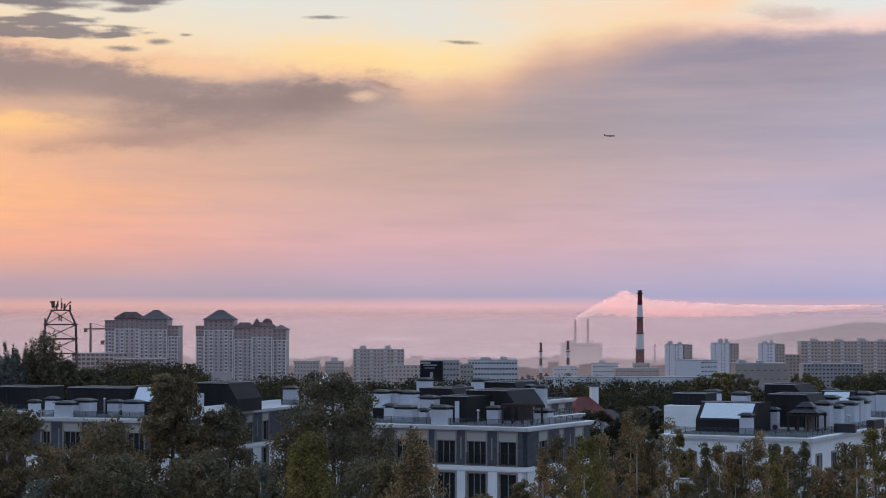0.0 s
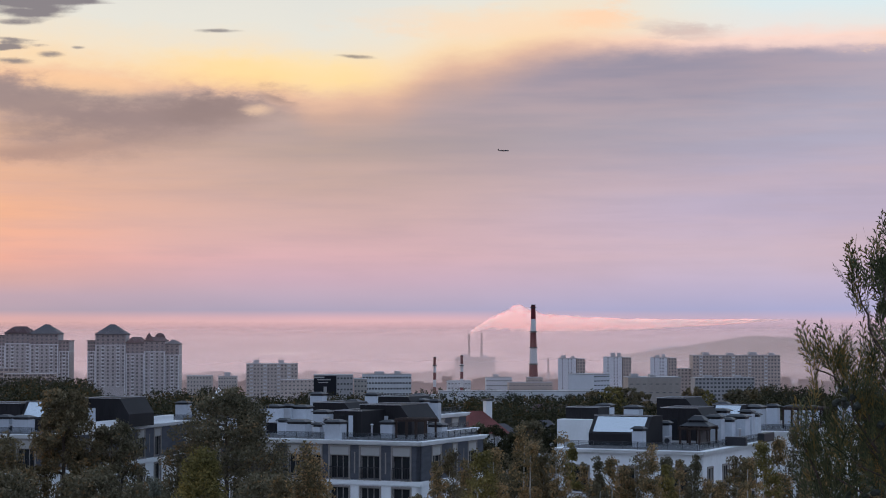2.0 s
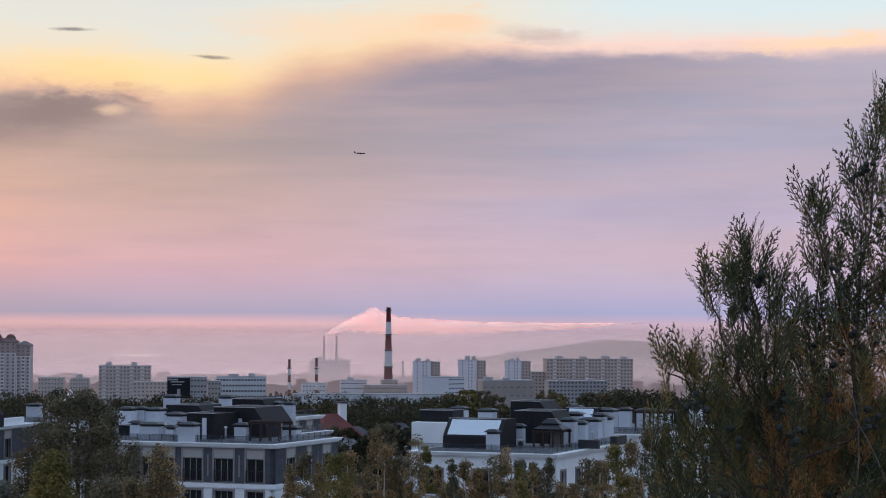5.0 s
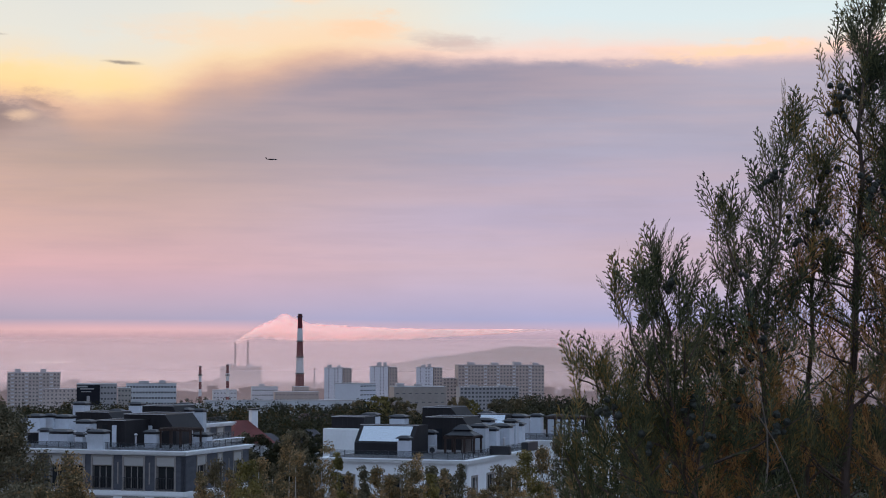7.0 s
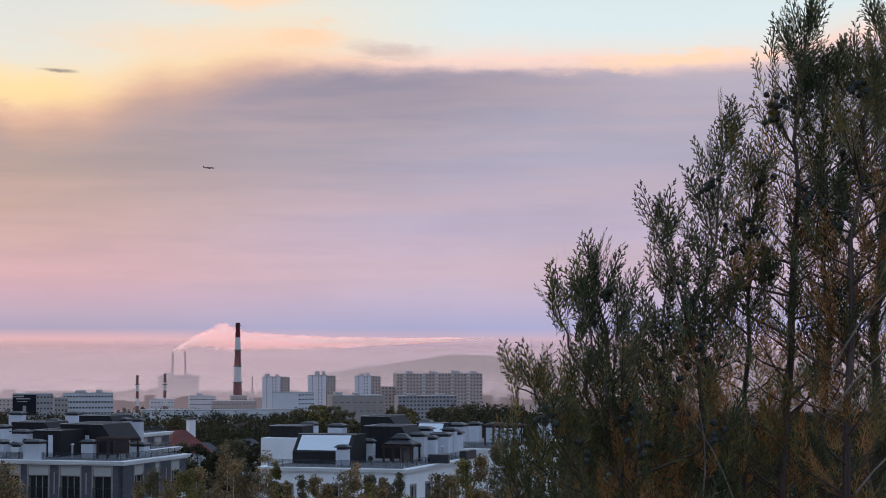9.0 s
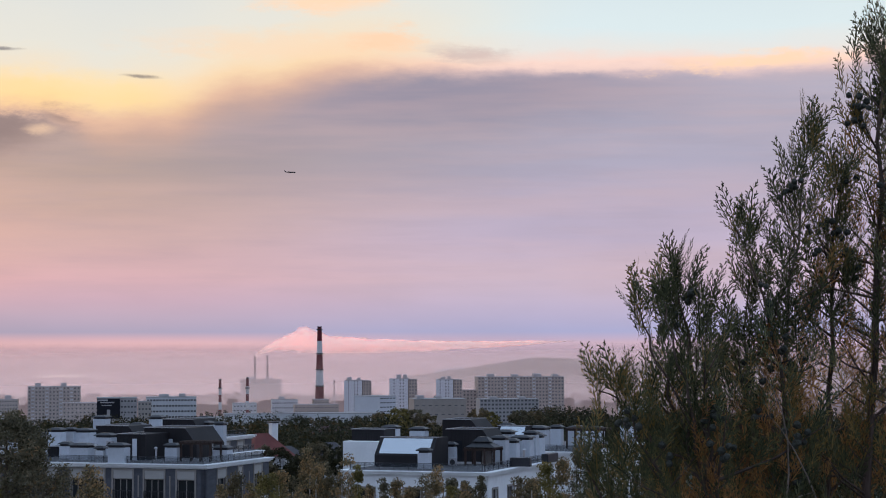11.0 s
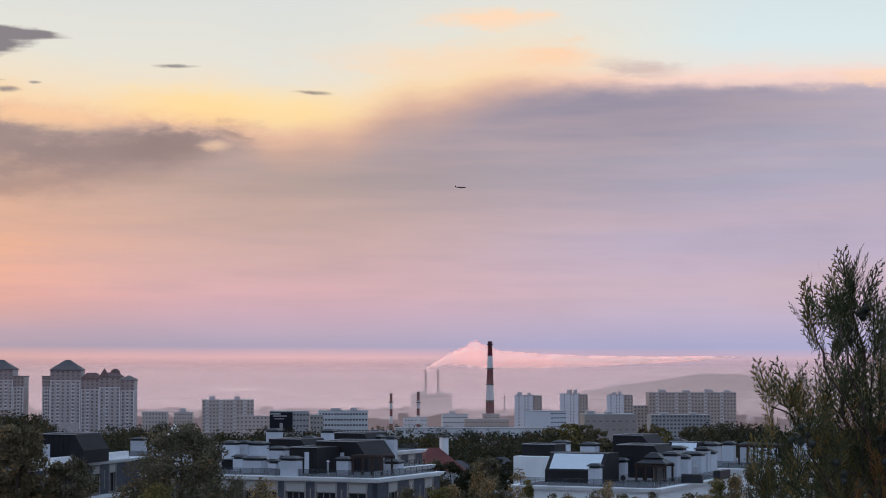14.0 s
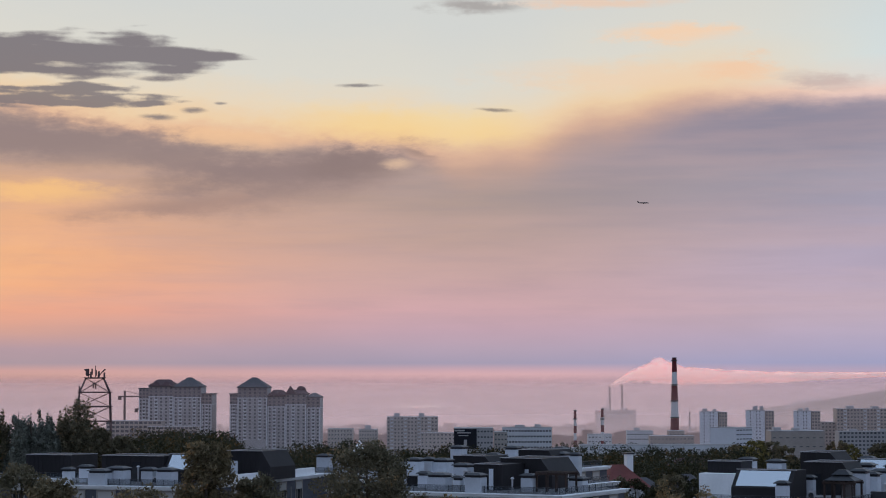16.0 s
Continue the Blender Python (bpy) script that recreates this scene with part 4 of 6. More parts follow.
for i, (a, b, z, h) in enumerate(((2.5, 13.0, 11.6, 0.9), (3.5, 11.0, 9.6, 0.6), (7.5, 10.0, 1.5, 5.2))):
    part("print_bar", box(a, b, -0.58, -0.502, z, z + h), PANEL_GREY, hoard)
part("print_bar", box(0.4, 8.2, -0.58, -0.502, 13.2, 14.4), PANEL_GREY, hoard)
flat_block("panel_block", 13.5, 24, 1650, 16, -50, -19.5, CREAM, "small cream block beside an office", 7, 3)
flat_block("office_block", 20.5, 60, 1680, 18, -52, -16.8, PANEL_WHITE, "long pale office block with rows of windows", 7, 12, 0, 0, (2.2, 1.7), roof_boxes=((10, 8, 2), (26, 5, 2.4)))
flat_block("panel_tower", 196, 212, 1844, 20, -54, -6.4, BRIGHT, "pale panel tower with narrow windows", 14, 6, -10, 0, (1.3, 1.4), skip=(0, 2, 5), group="panel towers", roof_boxes=((2, 4, 2.5), (11, 3, 2)))
flat_block("panel_tower", 236.5, 253, 1844, 20, -54, -5.2, BRIGHT, "pale panel tower with narrow windows", 14, 6, -10, 0, (1.3, 1.4), skip=(0, 2, 5), group="panel towers", roof_boxes=((6, 4, 3.5), (12, 3, 3.5)))
flat_block("panel_tower", 278.5, 293.5, 1844, 20, -54, -5.8, BRIGHT, "pale panel tower with narrow windows", 14, 6, -10, 0, (1.3, 1.4), skip=(0, 2, 5), group="panel towers", roof_boxes=((4, 4, 2), (10, 3, 2.8)))
# each tower's darker right face, added as a separate beige block
for x, t in ((212, -6.8), (253, -5.8), (293.5, -6.2)):
    flat_block("panel_tower", x + 0.6, x + 8.2, 1842, 18, -54, t, PANEL_BEIGE, "darker right face of a panel tower, added as a beige block", 14, 2, 0, 0, (1.5, 1.8), group="panel tower wings")
flat_block("office_block", 183, 199, 1480, 26, -44, -12.6, BRIGHT, "bright white building with a long glazed side", 8, 5, 38, 0, (3.0, 0.9))
flat_block("office_block", 195.6, 231, 1395, 24, -48, -12.8, PANEL_BEIGE, "grey-beige windowless hall with a glazed front", 5, 6, 0, 0, (2.6, 0.6), roof_boxes=((3, 5, 2), (16, 4, 1.5)))
flat_block("panel_block", 302, 318, 1860, 16, -56, -16, CREAM, "cream block between taller ones", 11, 4, 0, 0, (2.0, 1.7))
flat_block("panel_block", 317.5, 396.5, 1850, 18, -56, -4.0, PANEL_BEIGE, "long grey ten-storey panel block", 14, 20, 0, 0, (1.9, 1.6), balconies=(2, 6, 9, 13, 17), roof_boxes=((10, 6, 2.4), (32, 6, 2), (52, 7, 2.6), (70, 5, 2)))
flat_block("panel_block", 258, 301.5, 1495, 18, -44, -15.6, PANEL_GREY, "grey lower block in front of a long one", 8, 12, 0, 0, (2.0, 1.6), roof_boxes=((8, 6, 1.5), (30, 5, 1.5)))
flat_block("warehouse", 60, 108, 1400, 18, -45, -24.4, PANEL_WHITE, "long low pale shed", 4, 8, 0, 0, (2.6, 0.8), group="sheds")
flat_block("warehouse", 66, 166, 1345, 14, -44, -20.4, PANEL_WHITE, "long low pale shed", 4, 14, 0, 0, (2.6, 0.8), group="sheds")
flat_block("warehouse", 180, 226, 2180, 18, -70, -36.4, PANEL_BEIGE, "low industrial hall below the chimney", 6, 9, 0, 0, (2.4, 1.2), group="sheds")
flat_block("warehouse", 162, 190, 2260, 18, -70, -33.0, PANEL_WHITE, "low industrial hall below the chimney", 6, 8, 0, 0, (2.4, 1.2), group="sheds", roof_boxes=((8, 6, 3),))
flat_block("panel_block", 380, 402, 1560, 16, -52, -24, PANEL_WHITE, "small pale block among trees", 6, 5)
flat_block("panel_block", 430, 450, 1700, 16, -60, -26, PANEL_WHITE, "small pale block among trees", 7, 5)


# ---- chimneys ----
def banded_chimney(x, y, z_base, z_top, r0, r1, bands, label, mats, platforms=()):
    """A tapering stack, banded from the top; platforms are thin ring walks."""
    stack = thing("chimney", pose(x, y, z_base), label, "chimney", "factory chimneys")
    H = z_top - z_base
    cuts = [0.0, *bands, H]
    for i, (a, b) in enumerate(zip(cuts, cuts[1:])):
        hi, lo = H - a, H - b
        rr = [r0 + (r1 - r0) * z / H for z in (lo, hi)]
        part("band", tube([((0, 0, lo), rr[0]), ((0, 0, hi), rr[1])], 28), mats[i % len(mats)], stack)
    for z in platforms:
        r = r0 + (r1 - r0) * z / H
        bm = tube([((0, 0, z), r + 0.1), ((0, 0, z + 0.05), r + 1.1), ((0, 0, z + 1.2), r + 1.1), ((0, 0, z + 1.25), r + 0.1)], 28)
        part("ring_walk", bm, DARK_METAL, stack)
    part("ladder", box(-0.4, 0.4, -r0 - 0.3, -r1 - 0.1, 0, 0.4), DARK_METAL, stack)
    part("lip", tube([((0, 0, H - 0.3), r1 + 0.1), ((0, 0, H + 0.4), r1 + 0.35), ((0, 0, H + 0.9), r1 + 0.15)], 28), DARK_METAL, stack)
    return stack


banded_chimney(222.9, 2360, -72, 46.1, 6.2, 2.35, [15.6, 30.8, 48.8, 67.2], "tall tapering chimney banded red and white", (CHIM_RED, CHIM_WHITE), (51, 69.5, 87.5, 115))
banded_chimney(103.2, 2200, -80, -10.8, 2.0, 1.35, [8.4, 15.6, 23.4, 31], "small slender chimney banded red and white", (CHIM_RED, CHIM_WHITE), (60,))
banded_chimney(131.8, 2200, -80, -9.2, 2.1, 1.4, [8.4, 16.5, 24, 33], "small slender chimney banded red and white", (CHIM_RED, CHIM_WHITE), (60,))
banded_chimney(266.6, 4200, -84, 9.0, 2.5, 1.9, [], "distant slender grey chimney trailing smoke", (CHIM_GREY,))
banded_chimney(291.7, 4200, -84, 9.5, 2.5, 1.9, [], "distant slender grey chimney trailing smoke", (CHIM_GREY,))
banded_chimney(264, 2600, -80, -18.5, 1.1, 0.8, [3, 6.5, 10, 13.5, 17], "thin far mast banded red and white", (CHIM_RED, CHIM_WHITE))


flat_block("power_station", 236, 316, 4150, 30, -82, -37, CREAM, "long pale power station hall below two distant chimneys", 5, 10, 0, 0, (3.0, 3.0), roof_boxes=((12, 18, 5), (50, 14, 4)))


# ---- lattice tower, cranes, unfinished block ----
def lattice_tower(x, y, z_base, z_top):
    """A four-legged steel relay tower whose legs narrow twice, with dishes and masts on top."""
    tower = thing("relay_tower", pose(x, y, z_base, 0, 0, 12), "red-brown steel lattice relay tower with dishes", "lattice tower")
    H = z_top - z_base
    prof = [(0.0, 7.0), (H - 5.2, 5.5), (H, 3.2)]

    def half(z):
        return float(np.interp(z, [a for a, _ in prof], [b for _, b in prof]))

    levels = [H - 5.2 * i for i in range(9, -1, -1)]
    levels[0] = 0.0
    for sx, sy in ((-1, -1), (1, -1), (1, 1), (-1, 1)):
        part("leg", tube([((sx * half(z), sy * half(z), z), 0.24) for z in levels], 6), STEEL, tower)
    for a, b in zip(levels, levels[1:]):
        ha, hb = half(a), half(b)
        bm = bmesh.new()
        for (px, py), (qx, qy) in zip(((-1, -1), (1, -1), (1, 1), (-1, 1)), ((1, -1), (1, 1), (-1, 1), (-1, -1))):
            add_tube(bm, [((px * ha, py * ha, a), 0.1), ((qx * hb, qy * hb, b), 0.1)], 4)
            add_tube(bm, [((qx * ha, qy * ha, a), 0.1), ((px * hb, py * hb, b), 0.1)], 4)
            add_tube(bm, [((px * hb, py * hb, b), 0.13), ((qx * hb, qy * hb, b), 0.13)], 4)
        tagged(part("bracing", bm, STEEL, tower), kind="stuff")
    for z in (H - 10.4, H - 5.2, H):
        h = half(z) + 0.7
        bm = bmesh.new()
        for a, b in ((-h, -h + 1.0), (h - 1.0, h)):
            add_box(bm, a, b, -h, h, z, z + 0.35)
            add_box(bm, -h + 1.0, h - 1.0, a, b, z, z + 0.35)
        part("platform", bm, STEEL, tower)
    rng = random.Random(4)
    for i in range(12):
        a = rng.uniform(0, 6.28)
        z = rng.choice((H - 5.0, H, H, H)) + rng.uniform(0.5, 2.2)
        r = half(min(z, H)) + 0.4
        part("antenna", box(-0.3, 0.3, -0.25, 0.25, -0.6, 1.6, 0.08), STEEL, tower, m=pose(r * math.cos(a), r * math.sin(a), z, 0, 0, math.degrees(a)))
    for mx in (-2.2, 0.2, 1.4):
        part("mast", tube([((mx, 0, H), 0.16), ((mx * 1.1, 0, H + 2.6 + (2 if abs(mx) < 1 else 0)), 0.12)], 6), STEEL, tower)
    for mx in (-3.6, 3.6):
        part("jib", tube([((mx * 0.3, 0, H + 0.2), 0.2), ((mx * 0.7, 0, H + 2.2), 0.18), ((mx * 1.05, 0, H + 3.3), 0.3)], 6), STEEL, tower)


lattice_tower(-139.4, 760, -30, 21.3)


def tower_crane(x, y, z_base, z_jib, reach, back):
    crane = thing("tower_crane", pose(x, y, z_base), "distant tower crane with a level jib", "crane", "tower cranes")
    H = z_jib - z_base
    part("mast", box(-0.9, 0.9, -0.9, 0.9, 0, H + 6, 0.1), STEEL, crane)
    part("jib", box(-back, reach, -0.6, 0.6, H, H + 1.3, 0.1), STEEL, crane)
    part("counterweight", box(-back, -back + 3, -0.9, 0.9, H - 2.5, H - 0.01, 0.1), STEEL, crane)
    part("tie", tube([((0, 0, H + 6), 0.2), ((reach * 0.75, 0, H + 1.3), 0.2)], 4), STEEL, crane)


tower_crane(-321, 1900, -60, 6, 24, 6)
tower_crane(-314, 1950, -60, -6, 16, 6)
flat_block("unfinished_block", -320, -272, 1800, 20, -50, -13.5, PANEL_BEIGE, "unfinished block with dark empty openings", 8, 9, 0, 0, (3.6, 2.4))
flat_block("unfinished_block", -278, -236, 1760, 20, -50, -17.5, PANEL_BEIGE, "unfinished block with dark empty openings", 8, 9, 0, 0, (3.4, 2.0))


# ---- tent, small houses, fence ----
def tent_roof(x, y, z_base, w, h):
    tent = thing("tent_pavilion", pose(x, y, z_base), "white peaked tent pavilion among trees", "pavilion")
    bm = bmesh.new()
    n, rings = 16, 8
    loops = []
    for i in range(rings + 1):
        t = i / rings
        r, z = w * (1 - t) ** 1.0 + 0.12, h * (0.35 + 0.65 * t ** 1.7)
        loops.append([bm.verts.new((r * math.cos(6.2832 * k / n) * (1 + 0.05 * math.cos(25.13 * k / n)), r * math.sin(6.2832 * k / n), z)) for k in range(n)])
    for a, b in zip(loops, loops[1:]):
        for k in range(n):
            bm.faces.new((a[k], a[(k + 1) % n], b[(k + 1) % n], b[k]))
    bm.faces.new(loops[-1])
    part("canopy", bm, WHITE_STONE, tent)
    part("pole", tube([((0, 0, 0), 0.12), ((0, 0, h * 1.04), 0.08)], 8), DARK_METAL, tent)
    for k in range(8):
        a = 6.2832 * k / 8
        part("post", tube([((w * math.cos(a) * 0.97, w * math.sin(a) * 0.97, 0), 0.1), ((w * math.cos(a) * 0.97, w * math.sin(a) * 0.97, h * 0.37), 0.1)], 8), DARK_METAL, tent)


tent_roof(-33.7, 600, -8, 6.2, 11.2)


def small_house(x, y, z_base, w, d, wall_h, roof_h, roof_mat, label, turn, chimney=None):
    house = thing("small_house", pose(x, y, z_base, 0, 0, turn), label, "house", "small houses")
    part("wall", holed_wall(w, 0, wall_h, [(w * 0.15, w * 0.3, wall_h - 2.0, wall_h - 0.6), (w * 0.65, w * 0.8, wall_h - 2.0, wall_h - 0.6)]), PANEL_WHITE, house, m=Matrix.Translation((-w / 2, -d / 2, 0)))
    part("wall", box(-w / 2, w / 2, -d / 2 + 0.36, d / 2, 0, wall_h), PANEL_WHITE, house)
    roof = hip_roof(house, -w / 2, w / 2, -d / 2, d / 2, wall_h + 0.003, roof_h, roof_mat, w * 0.35, 0.5)
    if chimney:
        part("chimney", box(chimney - 0.45, chimney + 0.45, -0.45, 0.45, wall_h + roof_h * 0.3, wall_h + roof_h + 1.3, 0.05), WHITE_STONE, house)
        part("chimney_cap", box(chimney - 0.6, chimney + 0.6, -0.6, 0.6, wall_h + roof_h + 1.302, wall_h + roof_h + 1.5, 0.05), DARK_METAL, house)


small_house(17.9, 268, -4, 5.0, 6.5, 10.6, 2.8, RED_ROOF, "house with a red tiled roof and pale chimney", 25, 1.7)
small_house(21.6, 276, -4, 4.0, 6, 9.6, 1.8, SLATE_ROOF, "house with a grey hipped roof", 20)
small_house(29.6, 300, -6, 5.6, 6, 10.6, 2.2, SLATE_ROOF, "house with a blue-grey hipped roof", -10)
small_house(64.0, 640, -16, 15, 14, 8.5, 4.2, BROWN_ROOF, "house with a dark brown hipped roof", 10)
small_house(71.0, 655, -16, 13, 14, 7.6, 4.4, BROWN_ROOF, "house with a dark brown hipped roof", 0)
small_house(-87, 620, -16, 13, 12, 12.6, 3.0, SLATE_ROOF, "house with a grey roof among trees", 0)
small_house(-63, 560, -14, 14, 12, 10.0, 3.0, SLATE_ROOF, "house with a grey roof among trees", 5)


def panel_fence(x0, y0, x1, y1, n):
    fence = thing("fence", pose(x0, y0, ground_z(x0, y0), 0, 0, math.degrees(math.atan2(y1 - y0, x1 - x0))), "grey-blue panel fence with posts beside the lane", "fence")
    step = math.hypot(x1 - x0, y1 - y0) / n
    for i in range(n):
        part("panel", box(i * step + 0.08, (i + 1) * step - 0.08, -0.04, 0.04, 0.2, 6.4, 0.02), VENT_PAINT, fence)
        part("post", box(i * step - 0.08, i * step + 0.075, -0.1, 0.1, 0, 6.6, 0.02), TAUPE, fence)


flat_block("warehouse", 122, 148, 2300, 18, -72, -37.5, PANEL_WHITE, "low industrial hall below the chimney", 6, 5, 0, 0, (2.4, 1.2), group="sheds")
flat_block("warehouse", 205, 222, 2240, 18, -70, -32.5, PANEL_BEIGE, "low industrial hall below the chimney", 6, 3, 0, 0, (2.4, 1.2), group="sheds")
panel_fence(17.3, 242, 25.4, 238, 6)


def far_town():
    """Low pale roofs and blocks scattered over the hazy plain, too small to tell apart."""
    rng = random.Random(12)
    bm = bmesh.new()
    for i in range(1300):
        a, d = radians(rng.uniform(-15, 24)), rng.uniform(2500, 4450)
        x, y = d * math.sin(a), d * math.cos(a)
        z = ground_z(x, y)
        w, h = rng.uniform(6, 36), rng.choice((4, 5, 6, 7, 9, 12)) * rng.uniform(0.7, 1.1)
        add_box(bm, x - w / 2, x + w / 2, y, y + 14, z - 3, z + h)
    tagged(part("far_town", bm, PANEL_WHITE), "scattered pale roofs of the far town in haze", "buildings", kind="stuff")


# white boxes added to stand for bright spots along the ridge crest
for k in range(6):
    flat_block("shed", 722 + k * 11, 730 + k * 11 + 2 * (k % 2), 4790, 9, -45, -26.0 + k * 1.3, WHITE_STONE, "white box added as a bright spot on the far ridge crest", 3, 3, group="ridge sheds")


far_town()
far_town()


# ---- far ridge, smoke, aircraft ----
def far_ridge():
    verts, faces, n = [], [], 120
    for k in range(n + 1):
        a = radians(7.5 + 26 * k / n)
        t = (math.degrees(a) - 7.5)
        top = float(np.interp(t + 7.5, (7.2, 8.5, 9.5, 10.2, 11.3, 12.2, 13.0, 15.0, 20.0, 34.0), (-48, -33, -20, -12, 3, 0, -6, -12, -25, -40)))
        top += noise.noise(Vector((t * 1.3, 3, 0))) * 1.6 + noise.noise(Vector((t * 9, 5, 0))) * 0.8
        for d, z in ((4650, EYE - 104), (4700, EYE - 70 + 0.35 * (top - EYE + 70)), (4780, EYE - 60 + 0.75 * (top - EYE + 60)), (4850, top), (4920, EYE - 110)):
            verts.append((d * math.sin(a), d * math.cos(a), z))
    for k in range(n):
        for j in range(4):
            a = k * 5 + j
            faces.append((a, a + 5, a + 6, a + 1))
    ob = raw_mesh("ridge", np.array(verts), np.array(faces), EARTH, smooth=True)
    tagged(ob, "low bare hill ridge fading into haze", "hill", kind="structure")


far_ridge()


def smoke_material():
    m = bpy.data.materials.new("pink_smoke")
    m.use_nodes = True
    t = m.node_tree
    t.nodes.remove(t.nodes["Principled BSDF"])
    at = t.nodes.new("ShaderNodeAttribute")
    at.attribute_name = "thickness"
    c = t.nodes.new("ShaderNodeTexCoord")
    mp = t.nodes.new("ShaderNodeMapping")
    mp.inputs["Scale"].default_value = (0.022, 0.022, 0.03)
    t.links.new(c.outputs["Object"], mp.inputs[0])
    n = grain(t, mp.outputs[0], 1.0, 6.0, 0.6)
    thick = Sum(t, at.outputs["Fac"])
    fac = (thick + (n - 0.5) * 1.7).step(0.0, 0.85, 0.0, 0.74) * thick.step(0.0, 0.5)
    clear, lit, lit_back, add, mix = (t.nodes.new("ShaderNode" + k) for k in ("BsdfTransparent", "BsdfDiffuse", "BsdfTranslucent", "AddShader", "MixShader"))
    lit.inputs[0].default_value = lit_back.inputs[0].default_value = (1.0, 0.66, 0.57, 1)
    t.links.new(lit.outputs[0], add.inputs[0])
    t.links.new(lit_back.outputs[0], add.inputs[1])
    t.links.new(fac.socket, mix.inputs[0])
    t.links.new(clear.outputs[0], mix.inputs[1])
    t.links.new(add.outputs[0], mix.inputs[2])
    t.links.new(mix.outputs[0], t.nodes["Material Output"].inputs[0])
    return m


SMOKE = smoke_material()


def smoke_plume(x, y, z, scale, label):
    """Soft billow that climbs from its stack and then drifts flat to the right, in two thin layers."""
    plume = thing("smoke_plume", pose(x, y, z) @ Matrix.Scale(scale, 4), label, "smoke")
    mat = SMOKE
    # along the drift: run, middle height, half height
    path = [(0, 0, 2.5), (20, 11, 6), (45, 22, 12), (85, 30, 21), (113, 32, 30), (135, 25, 26), (160, 21, 20), (250, 19, 17), (350, 19, 13), (500, 23, 8), (650, 29, 3.5), (740, 32, 1.5)]
    for layer in range(2):
        verts, faces, thick = [], [], []
        n, rows = 140, 14
        for i in range(n + 1):
            s = 740 * i / n
            mid, half = (float(np.interp(s, [p[0] for p in path], [p[j] for p in path])) for j in (1, 2))
            half *= 1.12 + max(0.2, 1 - s / 330) * (0.45 * noise.noise(Vector((s * 0.035, layer * 7.0, 0))) + 0.25 * noise.noise(Vector((s * 0.1, layer * 3.0, 4))))
            fade = min(1.0, (740 - s) / 130)
            for r in range(rows + 1):
                v = -1 + 2 * r / rows
                verts.append((s, layer * 22 + 8 * noise.noise(Vector((s * 0.01, v, layer))), mid + v * half * (1.12 if v > 0 else 1.0)))
                thick.append(max(0.0, (1 - v ** 4 if v > 0 else 1 - v * v)) * ((0.45 + 0.55 * fade) * fade ** 0.5 + 0.5 * max(0.0, 1 - s / 70)))
        for i in range(n):
            for r in range(rows):
                a = i * (rows + 1) + r
                faces.append((a, a + rows + 1, a + rows + 2, a + 1))
        ob = raw_mesh("smoke_layer", np.array(verts), np.array(faces), mat, plume, smooth=True)
        ob.data.attributes.new("thickness", "FLOAT", "POINT").data.foreach_set("value", np.array(thick, dtype=np.float32))


smoke_plume(266.6, 4190, 9, 0.913, "pink-lit smoke drifting from two distant chimneys")
for az_, d_, k_ in ((0.95, 4300, 0.1), (-0.3, 4250, 0.055), (-0.1, 4330, 0.07), (0.15, 4280, 0.05)):
    smoke_plume(d_ * math.sin(radians(az_)), d_ * math.cos(radians(az_)), ground_z(0, d_) + 1, k_, "small white steam plume rising from the far town")


def airliner(x, y, z):
    plane = thing("airliner", pose(x, y, z) @ Matrix.Scale(0.66, 4), "dark silhouette of an airliner in level flight", "aeroplane")
    part("fuselage", tube([((-19, 0, 0.9), 0.25), ((-14, 0, 0.5), 1.2), ((-8, 0, 0), 1.95), ((12, 0, 0), 1.95), ((16, 0, -0.2), 1.6), ((18.5, 0, -0.5), 0.5)], 14), DARK_METAL, plane)
    for s in (-1, 1):
        bm = bmesh.new()
        pts = [(5, s * 1.5, -0.9), (-2, s * 1.5, -0.9), (-8.5, s * 17, 0.8), (-6.8, s * 17, 0.8)]
        lo = [bm.verts.new(p) for p in pts]
        hi = [bm.verts.new((p[0], p[1], p[2] + 0.45)) for p in pts]
        bm.faces.new(lo)
        bm.faces.new(hi[::-1])
        for i in range(4):
            bm.faces.new((lo[i], lo[(i + 1) % 4], hi[(i + 1) % 4], hi[i]))
        part("wing", bm, DARK_METAL, plane)
        part("engine", tube([((3.5, s * 5.6, -1.7), 0.9), ((-0.5, s * 5.6, -1.6), 0.75)], 10), DARK_METAL, plane)
    bm = bmesh.new()
    pts = [(-13, 0, 1.0), (-18.5, 0, 1.0), (-20.5, 0, 6.6), (-18.2, 0, 6.6)]
    lo = [bm.verts.new((p[0], -0.2, p[2])) for p in pts]
    hi = [bm.verts.new((p[0], 0.2, p[2])) for p in pts]
    bm.faces.new(lo)
    bm.faces.new(hi[::-1])
    for i in range(4):
        bm.faces.new((lo[i], lo[(i + 1) % 4], hi[(i + 1) % 4], hi[i]))
    part("tail_fin", bm, DARK_METAL, plane)


airliner(369, 4600, 414.0)


